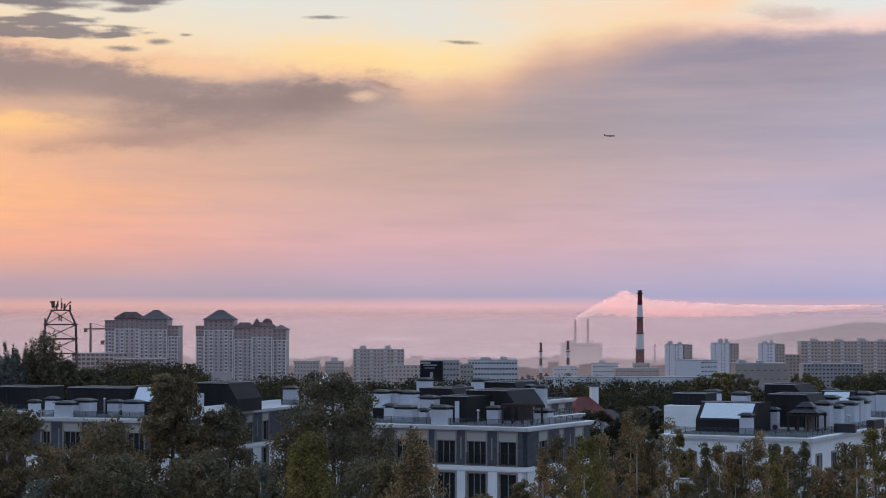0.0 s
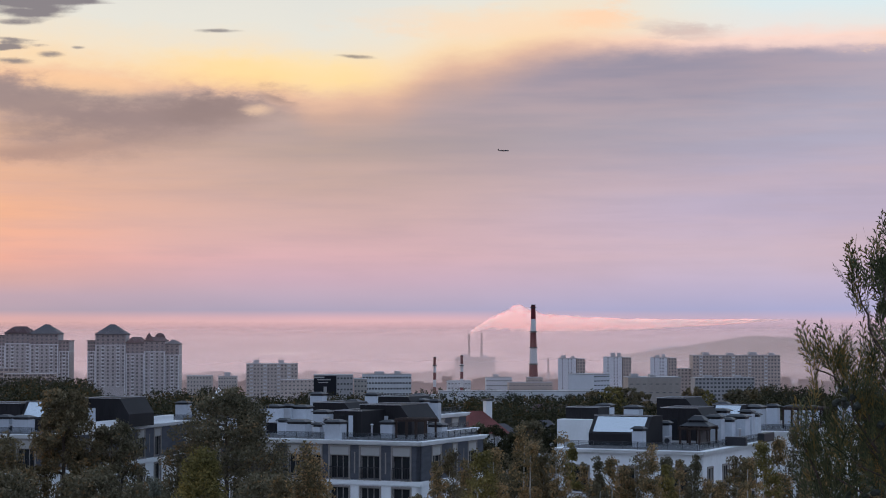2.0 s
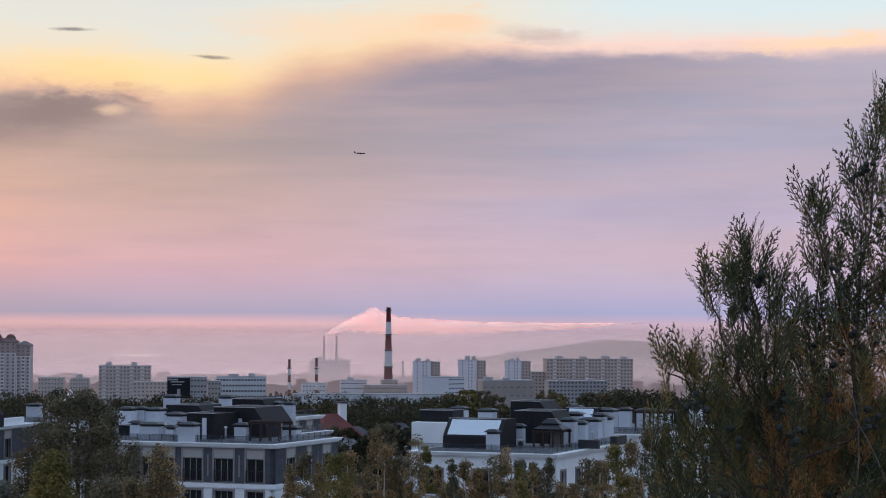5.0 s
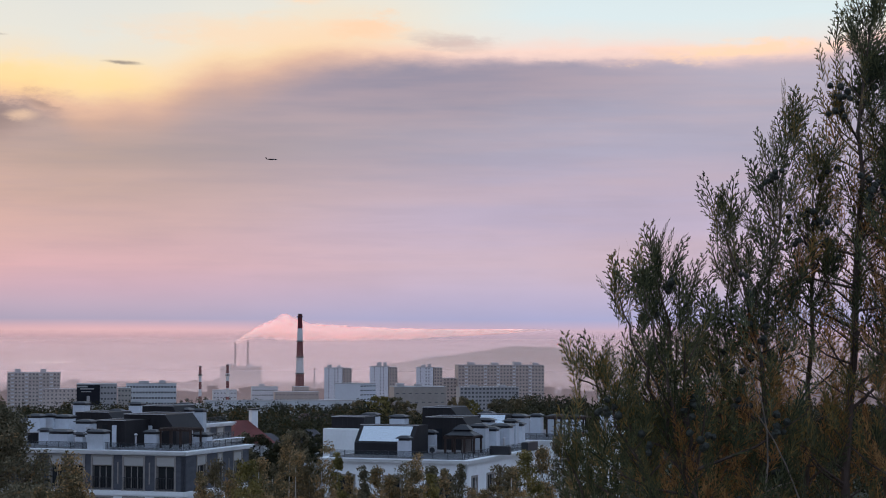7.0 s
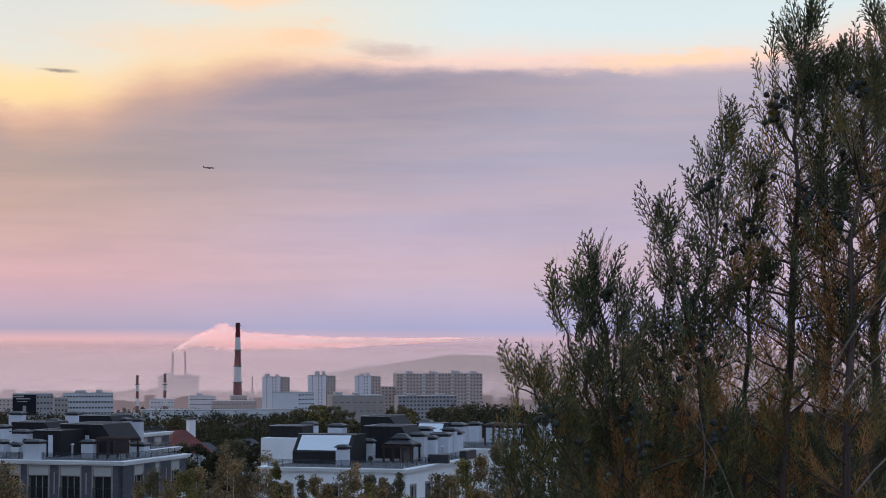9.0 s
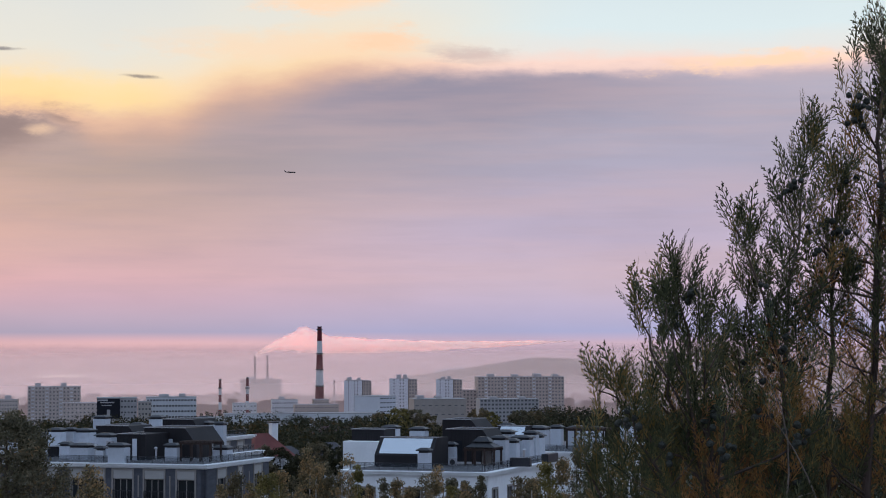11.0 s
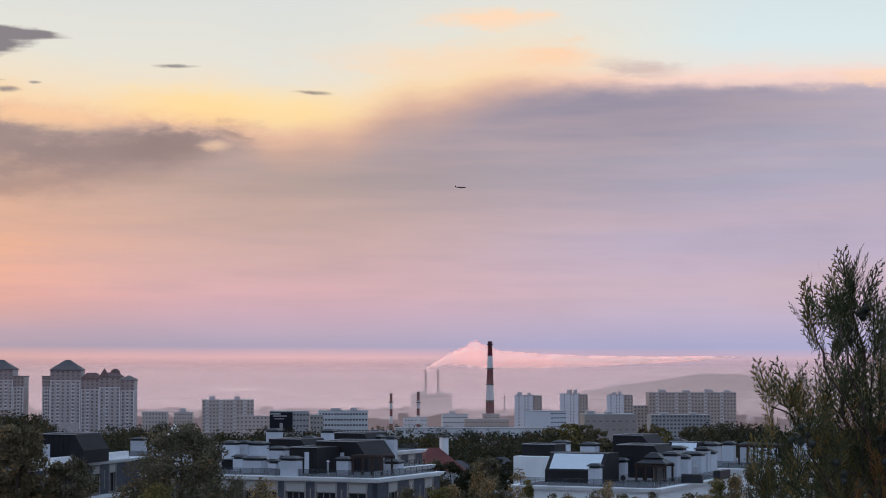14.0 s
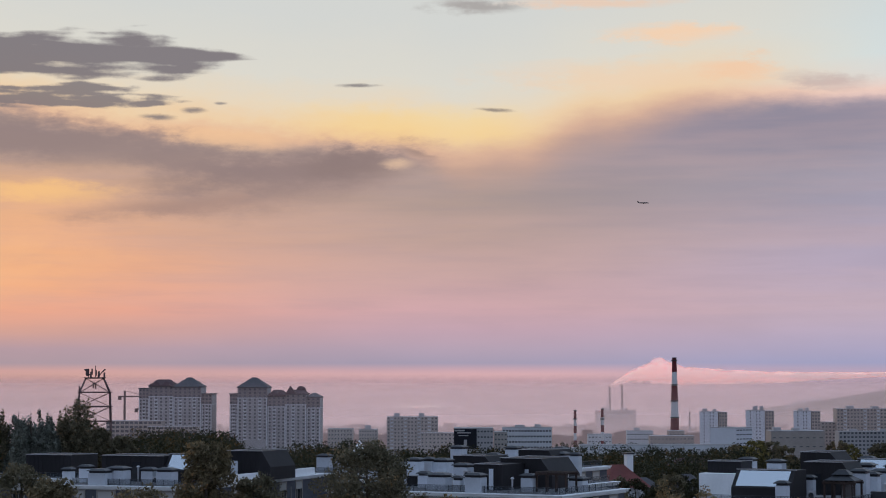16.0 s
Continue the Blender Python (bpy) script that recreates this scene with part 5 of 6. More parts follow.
# ---- trees ----
def leaf_cloud(rng, centres, radii, per, size, droop=0.0, flat=0.0):
    """Many small folded leaves in clumps: returns vertices and faces for one mesh."""
    c = np.repeat(np.asarray(centres), per, axis=0)
    r = np.repeat(np.asarray(radii), per, axis=0)
    n = len(c)
    d = rng.normal(size=(n, 3))
    d /= np.linalg.norm(d, axis=1)[:, None]
    pos = c + d * r * (rng.random(n) ** 0.45)[:, None]
    a = rng.normal(size=(n, 3))
    a[:, 2] -= droop
    a /= np.linalg.norm(a, axis=1)[:, None]
    b = np.cross(a, rng.normal(size=(n, 3)))
    b /= np.linalg.norm(b, axis=1)[:, None]
    s = (size * rng.uniform(0.6, 1.3, n))[:, None]
    verts = np.stack([pos - a * s, pos + b * s * 0.45, pos + a * s, pos - b * s * 0.45], 1).reshape(-1, 3)
    faces = np.arange(4 * n).reshape(-1, 4)
    if flat:
        verts, faces = np.stack([pos - a * s, pos + b * s * 0.9, pos + a * s], 1).reshape(-1, 3), np.arange(3 * n).reshape(-1, 3)
    return verts, faces


LEAF_DARK = leafage("dark_leaves", (0.07, 0.064, 0.037), (0.22, 0.185, 0.115), (0.28, 0.175, 0.085), 0.04)
LEAF_OLIVE = leafage("olive_leaves", (0.085, 0.07, 0.037), (0.25, 0.195, 0.11), (0.33, 0.2, 0.09), 0.07)
LEAF_YELLOW = leafage("turning_leaves", (0.095, 0.084, 0.028), (0.29, 0.235, 0.08), (0.36, 0.27, 0.09), 0.12)
LEAF_BIRCH = leafage("birch_leaves", (0.1, 0.084, 0.046), (0.3, 0.24, 0.13), (0.42, 0.27, 0.13), 0.2, scale=0.9)
LEAF_SILVER = leafage("silvery_leaves", (0.075, 0.08, 0.06), (0.24, 0.25, 0.21), None, 0.0)
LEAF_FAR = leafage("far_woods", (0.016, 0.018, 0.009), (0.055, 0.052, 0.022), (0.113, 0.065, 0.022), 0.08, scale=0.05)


def grow(rng, base, top, spread, levels, bend=0.15, girth=1.0):
    """A trunk and limbs as polylines with radii; limbs end where clumps sit."""
    base, top = Vector(base), Vector(top)
    H = (top - base).length
    trunk = []
    n = 8
    wob = Vector((rng.uniform(-1, 1), rng.uniform(-1, 1), 0)) * bend
    for i in range(n + 1):
        t = i / n
        trunk.append((base.lerp(top, t) + wob * math.sin(t * 3.1) * spread * 0.4, H * 0.022 * girth * (1 - t * 0.93) + 0.008))
    limbs = []
    for k in range(levels):
        t = 0.25 + 0.7 * k / levels
        p = trunk[int(t * n)][0].lerp(trunk[min(n, int(t * n) + 1)][0], t * n - int(t * n))
        a = rng.uniform(0, 6.283)
        reach = spread * rng.uniform(0.6, 1.0) * (1 - 0.55 * max(0.0, (t - 0.45) / 0.55))
        q = p + Vector((math.cos(a) * reach, math.sin(a) * reach, reach * rng.uniform(0.5, 1.1)))
        mid = p.lerp(q, 0.5) + Vector((0, 0, -0.1 * reach))
        limbs.append([(p, H * 0.009 * girth * (1 - t * 0.6) + 0.008), (mid, H * 0.005 * girth + 0.006), (q, 0.006)])
    return trunk, limbs


def broadleaf(name, x, y, top, spread, leaf, label, seed, clumps=70, per=120, size=0.11, shape="round", bark=None, z_base=None, droop=0.0, group="", low=0.3):
    """A tree: trunk, each limb, and a crown of leaf clumps with an uneven outline and gaps."""
    rng, nrng = random.Random(seed), np.random.default_rng(seed)
    zb = ground_z(x, y) - 0.1 if z_base is None else z_base
    tree = thing("tree", pose(x, y, zb), label, "tree", group)
    H = top - zb
    bark = bark or BARK
    trunk, limbs = grow(rng, (0, 0, 0), (rng.uniform(-0.3, 0.3) * spread * 0.5, 0, H * 0.96), spread, 9, girth=0.4 if bark is BIRCH_BARK else 1.0)
    part("trunk", tube(trunk, 8), bark, tree)
    for limb in limbs:
        part("limb", tube(limb, 5), bark, tree)
    centres, radii = [], []
    lobes = [(rng.uniform(0, 6.28), rng.uniform(0.25, 1.0), rng.uniform(0.75, 1.2)) for _ in range(9)]
    if shape == "plume":
        # upright strokes of foliage, each with its own tip
        for k in range(32):
            a, u = rng.uniform(0, 6.283), math.sqrt(rng.random())
            tip_t = 1.0 - 0.3 * u * u - rng.uniform(0.0, 0.13)
            for j in range(clumps // 32):
                t = low + (tip_t - low) * (j + rng.random()) / (clumps // 32)
                r = spread * u * (0.35 + 0.65 * min(1.0, t * 1.7))
                centres.append((r * math.cos(a) + rng.gauss(0, 0.12), r * math.sin(a), H * t))
                slim = spread * 0.25 * (0.42 + min(1.0, (tip_t - t) * 4))
                radii.append([slim, slim, spread * 0.42])
    while len(centres) < clumps:
        t = rng.random() ** 0.85
        z = H * (low + (1 - low) * t)
        a = rng.uniform(0, 6.283)
        if shape == "round":
            env = math.sqrt(max(0.03, 1 - (max(0.0, t - 0.25) / 0.78) ** 2.4)) * (0.86 + 0.14 * min(1, t * 3))
        elif shape == "column":
            env = min(1.0, (1.04 - t) * 2.2) * (0.75 + 0.3 * math.sin(t * 9 + seed))
        else:
            env = max(0.05, 1 - t) ** 0.7
        for la, lt, lr in lobes:
            if abs(((a - la + 3.14) % 6.283) - 3.14) < 0.6 and abs(t - lt) < 0.2:
                env *= lr
        rad = spread * 1.1 * env * math.sqrt(rng.uniform(0.12, 1.0))
        centres.append((rad * math.cos(a), rad * math.sin(a), z + rng.uniform(-0.2, 0.2)))
        fat = 1.0 if spread > 2.5 else 1.35
        radii.append([spread * fat * rng.uniform(0.11, 0.24)] * 2 + [spread * fat * rng.uniform(0.09, 0.2)])
    v, f = leaf_cloud(nrng, centres, np.array(radii), per, size, droop)
    crown = raw_mesh("crown", v, f, leaf, tree)
    tagged(crown, kind="stuff")
    return tree


# near trees before the houses
for x, y, top, spread, leaf, seed, clumps, per, low, shape, words in (
    (-5.75, 110, 16.5, 3.55, LEAF_DARK, 11, 330, 190, 0.2, "round", "broad dark green tree with a dense wind-blown crown"),
    (-13.6, 105, 16.75, 1.75, LEAF_OLIVE, 12, 260, 170, 0.2, "round", "tall olive tree with a narrow rounded crown"),
    (-11.2, 106, 15.0, 1.9, LEAF_DARK, 13, 200, 160, 0.2, "round", "dark tree with an uneven crown"),
    (-16.3, 101, 14.6, 2.5, LEAF_OLIVE, 14, 220, 160, 0.2, "round", "olive tree with a loose rounded crown"),
    (-18.4, 90, 15.6, 1.7, LEAF_OLIVE, 15, 150, 140, 0.3, "round", "olive tree with a narrow crown"),
    (-20.0, 92, 16.1, 1.9, LEAF_DARK, 16, 160, 140, 0.3, "round", "dark tree at the edge of a row"),
    (-17.4, 96, 13.6, 2.2, LEAF_OLIVE, 25, 160, 150, 0.2, "round", "olive low tree between taller ones"),
    (-8.4, 93, 13.0, 2.0, LEAF_DARK, 26, 160, 150, 0.2, "round", "dark low tree between taller ones"),
    (-3.4, 100, 12.8, 2.2, LEAF_DARK, 27, 160, 150, 0.2, "round", "dark low tree between taller ones"),
    (-14.6, 92, 13.4, 2.4, LEAF_DARK, 18, 210, 150, 0.2, "round", "dark low tree between taller ones"),
    (-10.4, 90, 13.6, 2.2, LEAF_DARK, 19, 210, 150, 0.2, "round", "dark low tree between taller ones")):
    broadleaf("tree", x, y, top, spread, leaf, words, seed, clumps, int(per * 0.62), 0.096, shape, low=low)
broadleaf("tree", -15.4, 80, 13.6, 1.1, LEAF_SILVER, "small silvery willow-like tree", 17, 60, 110, 0.07, "round", droop=0.6)
broadleaf("tree", -4.5, 70, 15.75, 1.9, LEAF_YELLOW, "small yellow-green tree turning in autumn", 20, 170, 110, 0.06, "cone", low=0.5)
broadleaf("tree", -6.2, 72, 14.8, 0.9, LEAF_SILVER, "thin pale sapling with sparse leaves", 21, 40, 60, 0.06, "cone", bark=BIRCH_BARK)
broadleaf("tree", -2.0, 74, 14.6, 1.3, LEAF_OLIVE, "olive tree with a pointed crown", 22, 120, 110, 0.065, "cone", low=0.5)
broadleaf("tree", -0.9, 70, 15.85, 1.7, LEAF_BIRCH, "small birch turning in autumn", 23, 130, 110, 0.06, "cone", BIRCH_BARK, low=0.5)
broadleaf("tree", 1.1, 66, 14.2, 0.9, LEAF_OLIVE, "low olive bush-like tree", 24, 90, 110, 0.06, "round", low=0.5)
# dark trees between the houses
for i, (x, y, top, spread) in enumerate([(15.6, 232, 7.6, 2.2), (18.0, 240, 8.6, 2.0), (20.2, 236, 8.0, 2.4), (22.6, 244, 9.0, 2.6), (25.2, 240, 8.4, 2.6), (27.2, 246, 8.8, 2.4), (16.9, 250, 8.4, 1.8), (24.0, 255, 9.4, 2.4), (28.6, 256, 9.6, 2.6)]):
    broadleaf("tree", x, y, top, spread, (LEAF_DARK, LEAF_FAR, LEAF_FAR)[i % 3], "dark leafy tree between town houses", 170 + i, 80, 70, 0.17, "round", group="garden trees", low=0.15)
# autumn-tinted trees before the blocks
for i, (az, d, el, spread) in enumerate([(6.95, 620, -1.72, 4.2), (7.55, 600, -1.62, 5.0), (8.0, 630, -1.66, 4.6), (8.35, 590, -1.78, 4.0), (9.75, 600, -1.62, 4.2), (10.05, 640, -1.74, 4.0), (10.9, 610, -1.68, 4.6), (11.3, 640, -1.7, 4.4)]):
    broadleaf("tree", d * math.sin(radians(az)), d * math.cos(radians(az)), EYE + d * math.tan(radians(el)), spread, (LEAF_OLIVE, LEAF_YELLOW, LEAF_DARK, LEAF_OLIVE)[i % 4], "broad tree turning in autumn before the blocks", 300 + i, 90, 70, 0.3, "round", group="town trees", low=0.2)
# birches along the lane
BIRCHES = [(3.19, 66.9, 15.36, 0.77), (3.73, 68.4, 15.51, 0.79), (4.42, 71.5, 14.98, 0.64), (4.46, 64.2, 15.93, 0.85), (5.06, 67.1, 15.85, 0.69), (6.26, 75.9, 14.98, 0.75), (6.54, 74.0, 15.99, 0.75), (6.69, 71.7, 15.74, 0.66), (7.11, 71.6, 15.26, 0.86), (7.51, 70.3, 16.04, 0.83), (8.13, 72.1, 15.62, 0.64), (8.68, 73.1, 14.74, 0.79), (8.47, 67.6, 15.29, 0.63), (9.8, 74.4, 15.02, 0.75), (10.06, 72.6, 14.78, 0.87), (10.51, 72.6, 15.33, 0.88), (10.36, 68.7, 15.71, 0.84), (10.94, 69.3, 15.0, 0.88), (12.28, 74.5, 14.93, 0.65), (11.28, 65.6, 15.56, 0.68), (13.45, 75.6, 14.33, 0.74), (13.22, 71.5, 14.27, 0.7), (13.42, 70.1, 15.13, 0.73), (13.52, 68.2, 15.49, 0.78)]
BIRCHES += [(14.59, 71.0, 15.59, 0.87), (15.39, 72.2, 15.81, 0.88), (16.44, 74.3, 15.89, 0.9), (16.64, 72.1, 16.31, 0.67), (17.85, 74.3, 16.39, 0.89), (18.81, 74.9, 16.26, 0.78), (19.21, 72.6, 16.48, 0.68)]
for i, (x, y, top, spread) in enumerate(BIRCHES):
    mat = (LEAF_BIRCH, LEAF_OLIVE, LEAF_BIRCH, LEAF_YELLOW, LEAF_BIRCH, LEAF_DARK, LEAF_BIRCH)[i % 7]
    broadleaf("tree", x, y, top + 0.3, spread * (1.3 if 0 < i < 8 else 1.1), mat, "slender birch with thin pale stem and autumn leaves", 40 + i, 78, 92, 0.046, ("column", "cone", "column")[i % 3], BIRCH_BARK, droop=0.7, group="birches", low=0.5)
for i, (x, y, top) in enumerate([(14.0, 62, 15.1), (12.9, 60, 14.6), (9.4, 61, 14.7), (5.0, 60, 14.6), (-6.6, 66, 14.3), (3.4, 62, 14.6)]):
    broadleaf("tree", x, y, top, 0.7, LEAF_BIRCH, "nearly bare pale-stemmed birch", 140 + i, 12, 40, 0.05, "column", BIRCH_BARK, group="birches", low=0.6)
# dark bushy trees among the birches
for i, (x, y, top, spread) in enumerate([(7.4, 76, 15.5, 1.0), (10.0, 78, 14.3, 1.2), (12.4, 78, 15.0, 0.9), (4.9, 77, 14.5, 1.1), (15.6, 79, 14.6, 1.1), (2.7, 74, 13.9, 0.9), (18.2, 80, 15.2, 1.1), (8.8, 69, 14.0, 0.9), (13.9, 76, 14.2, 1.0)]):
    broadleaf("tree", x, y, top, spread, (LEAF_DARK, LEAF_OLIVE)[i % 2], "dark green bushy tree among birches", 240 + i, 100, 90, 0.062, ("cone", "round")[i % 2], group="lane trees", low=0.35)
# trees beyond the houses
for i, (x, y, top, spread, shape, mat) in enumerate([(-59.9, 314, 18.5, 3.8, "plume", LEAF_DARK), (-62.6, 317, 15.6, 3.2, "plume", LEAF_DARK), (-66.0, 310, 16.4, 3.4, "plume", LEAF_SILVER), (-57.6, 318, 12.6, 3.2, "round", LEAF_DARK), (-64.2, 311, 16.6, 2.8, "plume", LEAF_SILVER), (-67.4, 316, 15.2, 2.8, "plume", LEAF_SILVER), (-71.0, 322, 16.4, 2.6, "plume", LEAF_SILVER), (-74.0, 322, 16.8, 2.8, "plume", LEAF_DARK), (-78.0, 325, 15.5, 3.0, "plume", LEAF_DARK), (-62.4, 326, 13.2, 3.0, "round", LEAF_OLIVE), (-56.5, 330, 11.0, 3.0, "round", LEAF_DARK)]):
    broadleaf("tree", x, y, top, spread, mat, "tall poplar-like tree with upright branches in a row", 80 + i, 352, 72, 0.23, shape, group="poplars", low=0.12)


# how high the belts stand against the town, by bearing: degrees above or below the eye
BELT_TOP = [(-17, -1.45), (-12.5, -1.95), (-10.5, -1.4), (-9.1, -1.1), (-6.9, -1.15), (-6.3, -1.65), (-5.4, -1.7), (-4.7, -1.45), (-3.6, -1.45), (-2.8, -1.7), (0.2, -1.65), (2.0, -1.6), (3.3, -1.58), (6.4, -1.68), (7.2, -1.53), (8.0, -1.58), (8.3, -1.83), (9.4, -1.9), (9.6, -1.55), (10.0, -1.85), (10.7, -1.6), (11.8, -1.4), (16.0, -1.55), (25.0, -1.55)]


def woods():
    """The tree belts between the houses and the town."""
    rng, nrng = random.Random(7), np.random.default_rng(7)
    V, F, base = [], [], 0
    count = 0
    while count < 2700:
        az = rng.uniform(-17, 25)
        d = rng.choice((rng.uniform(228, 420), rng.uniform(1450, 2150), rng.uniform(420, 800), rng.uniform(500, 1000), rng.uniform(900, 1330), rng.uniform(1900, 2600)))
        if d < 262 and not (4.0 < az < 6.2 or az > 17):
            continue
        x, y = d * math.sin(radians(az)), d * math.cos(radians(az))
        zb = ground_z(x, y)
        crest = float(np.interp(az, [a for a, _ in BELT_TOP], [e for _, e in BELT_TOP]))
        if d < 330:
            crest = min(crest, -2.15)
        elif d > 2150:
            crest = -1.5
        elif d > 1400:
            if not (-2.5 < az < 5.5 or 9.5 < az < 9.8 or az > 12.2) or d < 1720 and az < 4.4:
                continue
            crest = -1.6
        if d < 265:
            crest = -2.55
        crest -= 0.36 * abs(noise.noise(Vector((az * 1.1, d * 0.006, 2.0)))) + abs(rng.gauss(0, 0.16)) + (0.25 * rng.random() if d < 700 else 0.0)
        h = EYE + d * math.tan(radians(crest)) - zb
        if not 4.5 < h < 27:
            continue
        w = min(6.0, max(3.0, h * rng.uniform(0.28, 0.42)))
        k = 9 if d < 900 else 5
        per = 46 if d < 500 else (24 if d < 900 else 13)
        size = 0.0005 * d + 0.15
        low = max(0.0, 1 - 11 / h)
        cs = []
        for _ in range(k):
            t = rng.uniform(0.2, 0.84)
            wide = math.sqrt(max(0.1, 1 - ((t - 0.35) / 0.6) ** 2))
            cs.append((x + rng.uniform(-0.75, 0.75) * w * wide, y + rng.uniform(-0.75, 0.75) * w * wide, zb + h * (low + (1 - low) * t)))
        rs = np.array([[w * 0.42, w * 0.42, min(h, 11) * 0.16]] * k)
        v, f = leaf_cloud(nrng, cs, rs, per, size, flat=1.0)
        V.append(v)
        F.append(f + base)
        base += len(v)
        count += 1
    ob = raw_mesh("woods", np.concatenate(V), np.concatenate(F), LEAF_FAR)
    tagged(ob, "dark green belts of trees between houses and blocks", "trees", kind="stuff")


woods()


# ---- the cypress-like tree close by ----
SPRAY_GREEN = leafage("scale_leaves", (0.036, 0.044, 0.024), (0.165, 0.168, 0.08), (0.28, 0.18, 0.06), 0.1, 0.6, 0.18, 3.0)
SPRAY_DRY = leafage("dry_scale_leaves", (0.17, 0.08, 0.032), (0.52, 0.27, 0.1), None, 0.0, 0.7, 0.25, 3.0)
CONE = material("seed_cones", (0.05, 0.052, 0.042), 0.7, vary=0.4, scale=40, bump=0.4, bump_scale=120)
PALE_BARK = material("pale_bark", (0.2, 0.155, 0.125), 0.8, vary=0.4, scale=20)
THUJA_BARK = material("stringy_bark", (0.12, 0.085, 0.07), 0.85, vary=0.45, scale=14, bump=0.8, bump_scale=60, stretch=(1, 1, 0.15))


def spray_quads(rng):
    """One flat feathery spray along +z in the x-z plane: thin tapering strands, forked twice."""
    quads = []

    def strand(p, ang, length, width):
        d = np.array([math.sin(ang), 0, math.cos(ang)])
        s = np.array([d[2], 0, -d[0]]) * width / 2
        q = p + d * length
        m = p + d * length * 0.55
        quads.append([p - s * 0.7, m - s + d * 0, q, m + s])

    def axis(p, ang, length, width, level):
        strand(p, ang, length, width)
        if level == 0:
            return
        n = 9 if level == 2 else 4
        for i in range(n):
            t = (i + 0.7) / (n + 0.7)
            side = 1 if i % 2 else -1
            a = ang + side * (0.44 + rng.uniform(-0.1, 0.1))
            d = np.array([math.sin(ang), 0, math.cos(ang)])
            axis(p + d * length * t, a, length * (0.4 if level == 2 else 0.5) * (1.08 - t * 0.75) * rng.uniform(0.8, 1.2), width * 0.92, level - 1)

    axis(np.zeros(3), 0.0, 1.0, 0.03, 2)
    return np.array(quads)


def orient(n, rng, ways):
    """Rotation matrices that carry +z to each way, with a random turn about it."""
    z = ways / np.linalg.norm(ways, axis=1)[:, None]
    r = rng.normal(size=(n, 3)) * 0.75 + np.array([0.3, -1.0, 0.0])
    x = np.cross(r, z)
    x /= np.linalg.norm(x, axis=1)[:, None]
    y = np.cross(z, x)
    return np.stack([x, y, z], 2)


def spray_mesh(name, rng, pos, ways, lengths, mat, parent):
    kinds = [spray_quads(random.Random(s)) for s in range(6)]
    V = []
    pick = rng.integers(0, 6, len(pos))
    R = orient(len(pos), rng, ways)
    for k, quads in enumerate(kinds):
        m = pick == k
        if not m.any():
            continue
        q = quads.reshape(-1, 3).copy()
        q[:, 1] += 0.12 * q[:, 2] ** 2
        out = np.einsum("nij,qj->nqi", R[m], q) * lengths[m][:, None, None] + pos[m][:, None, :]
        V.append(out.reshape(-1, 3))
    V = np.concatenate(V)
    ob = raw_mesh(name, V, np.arange(len(V)).reshape(-1, 4), mat, parent)
    tagged(ob, kind="stuff")
    return ob


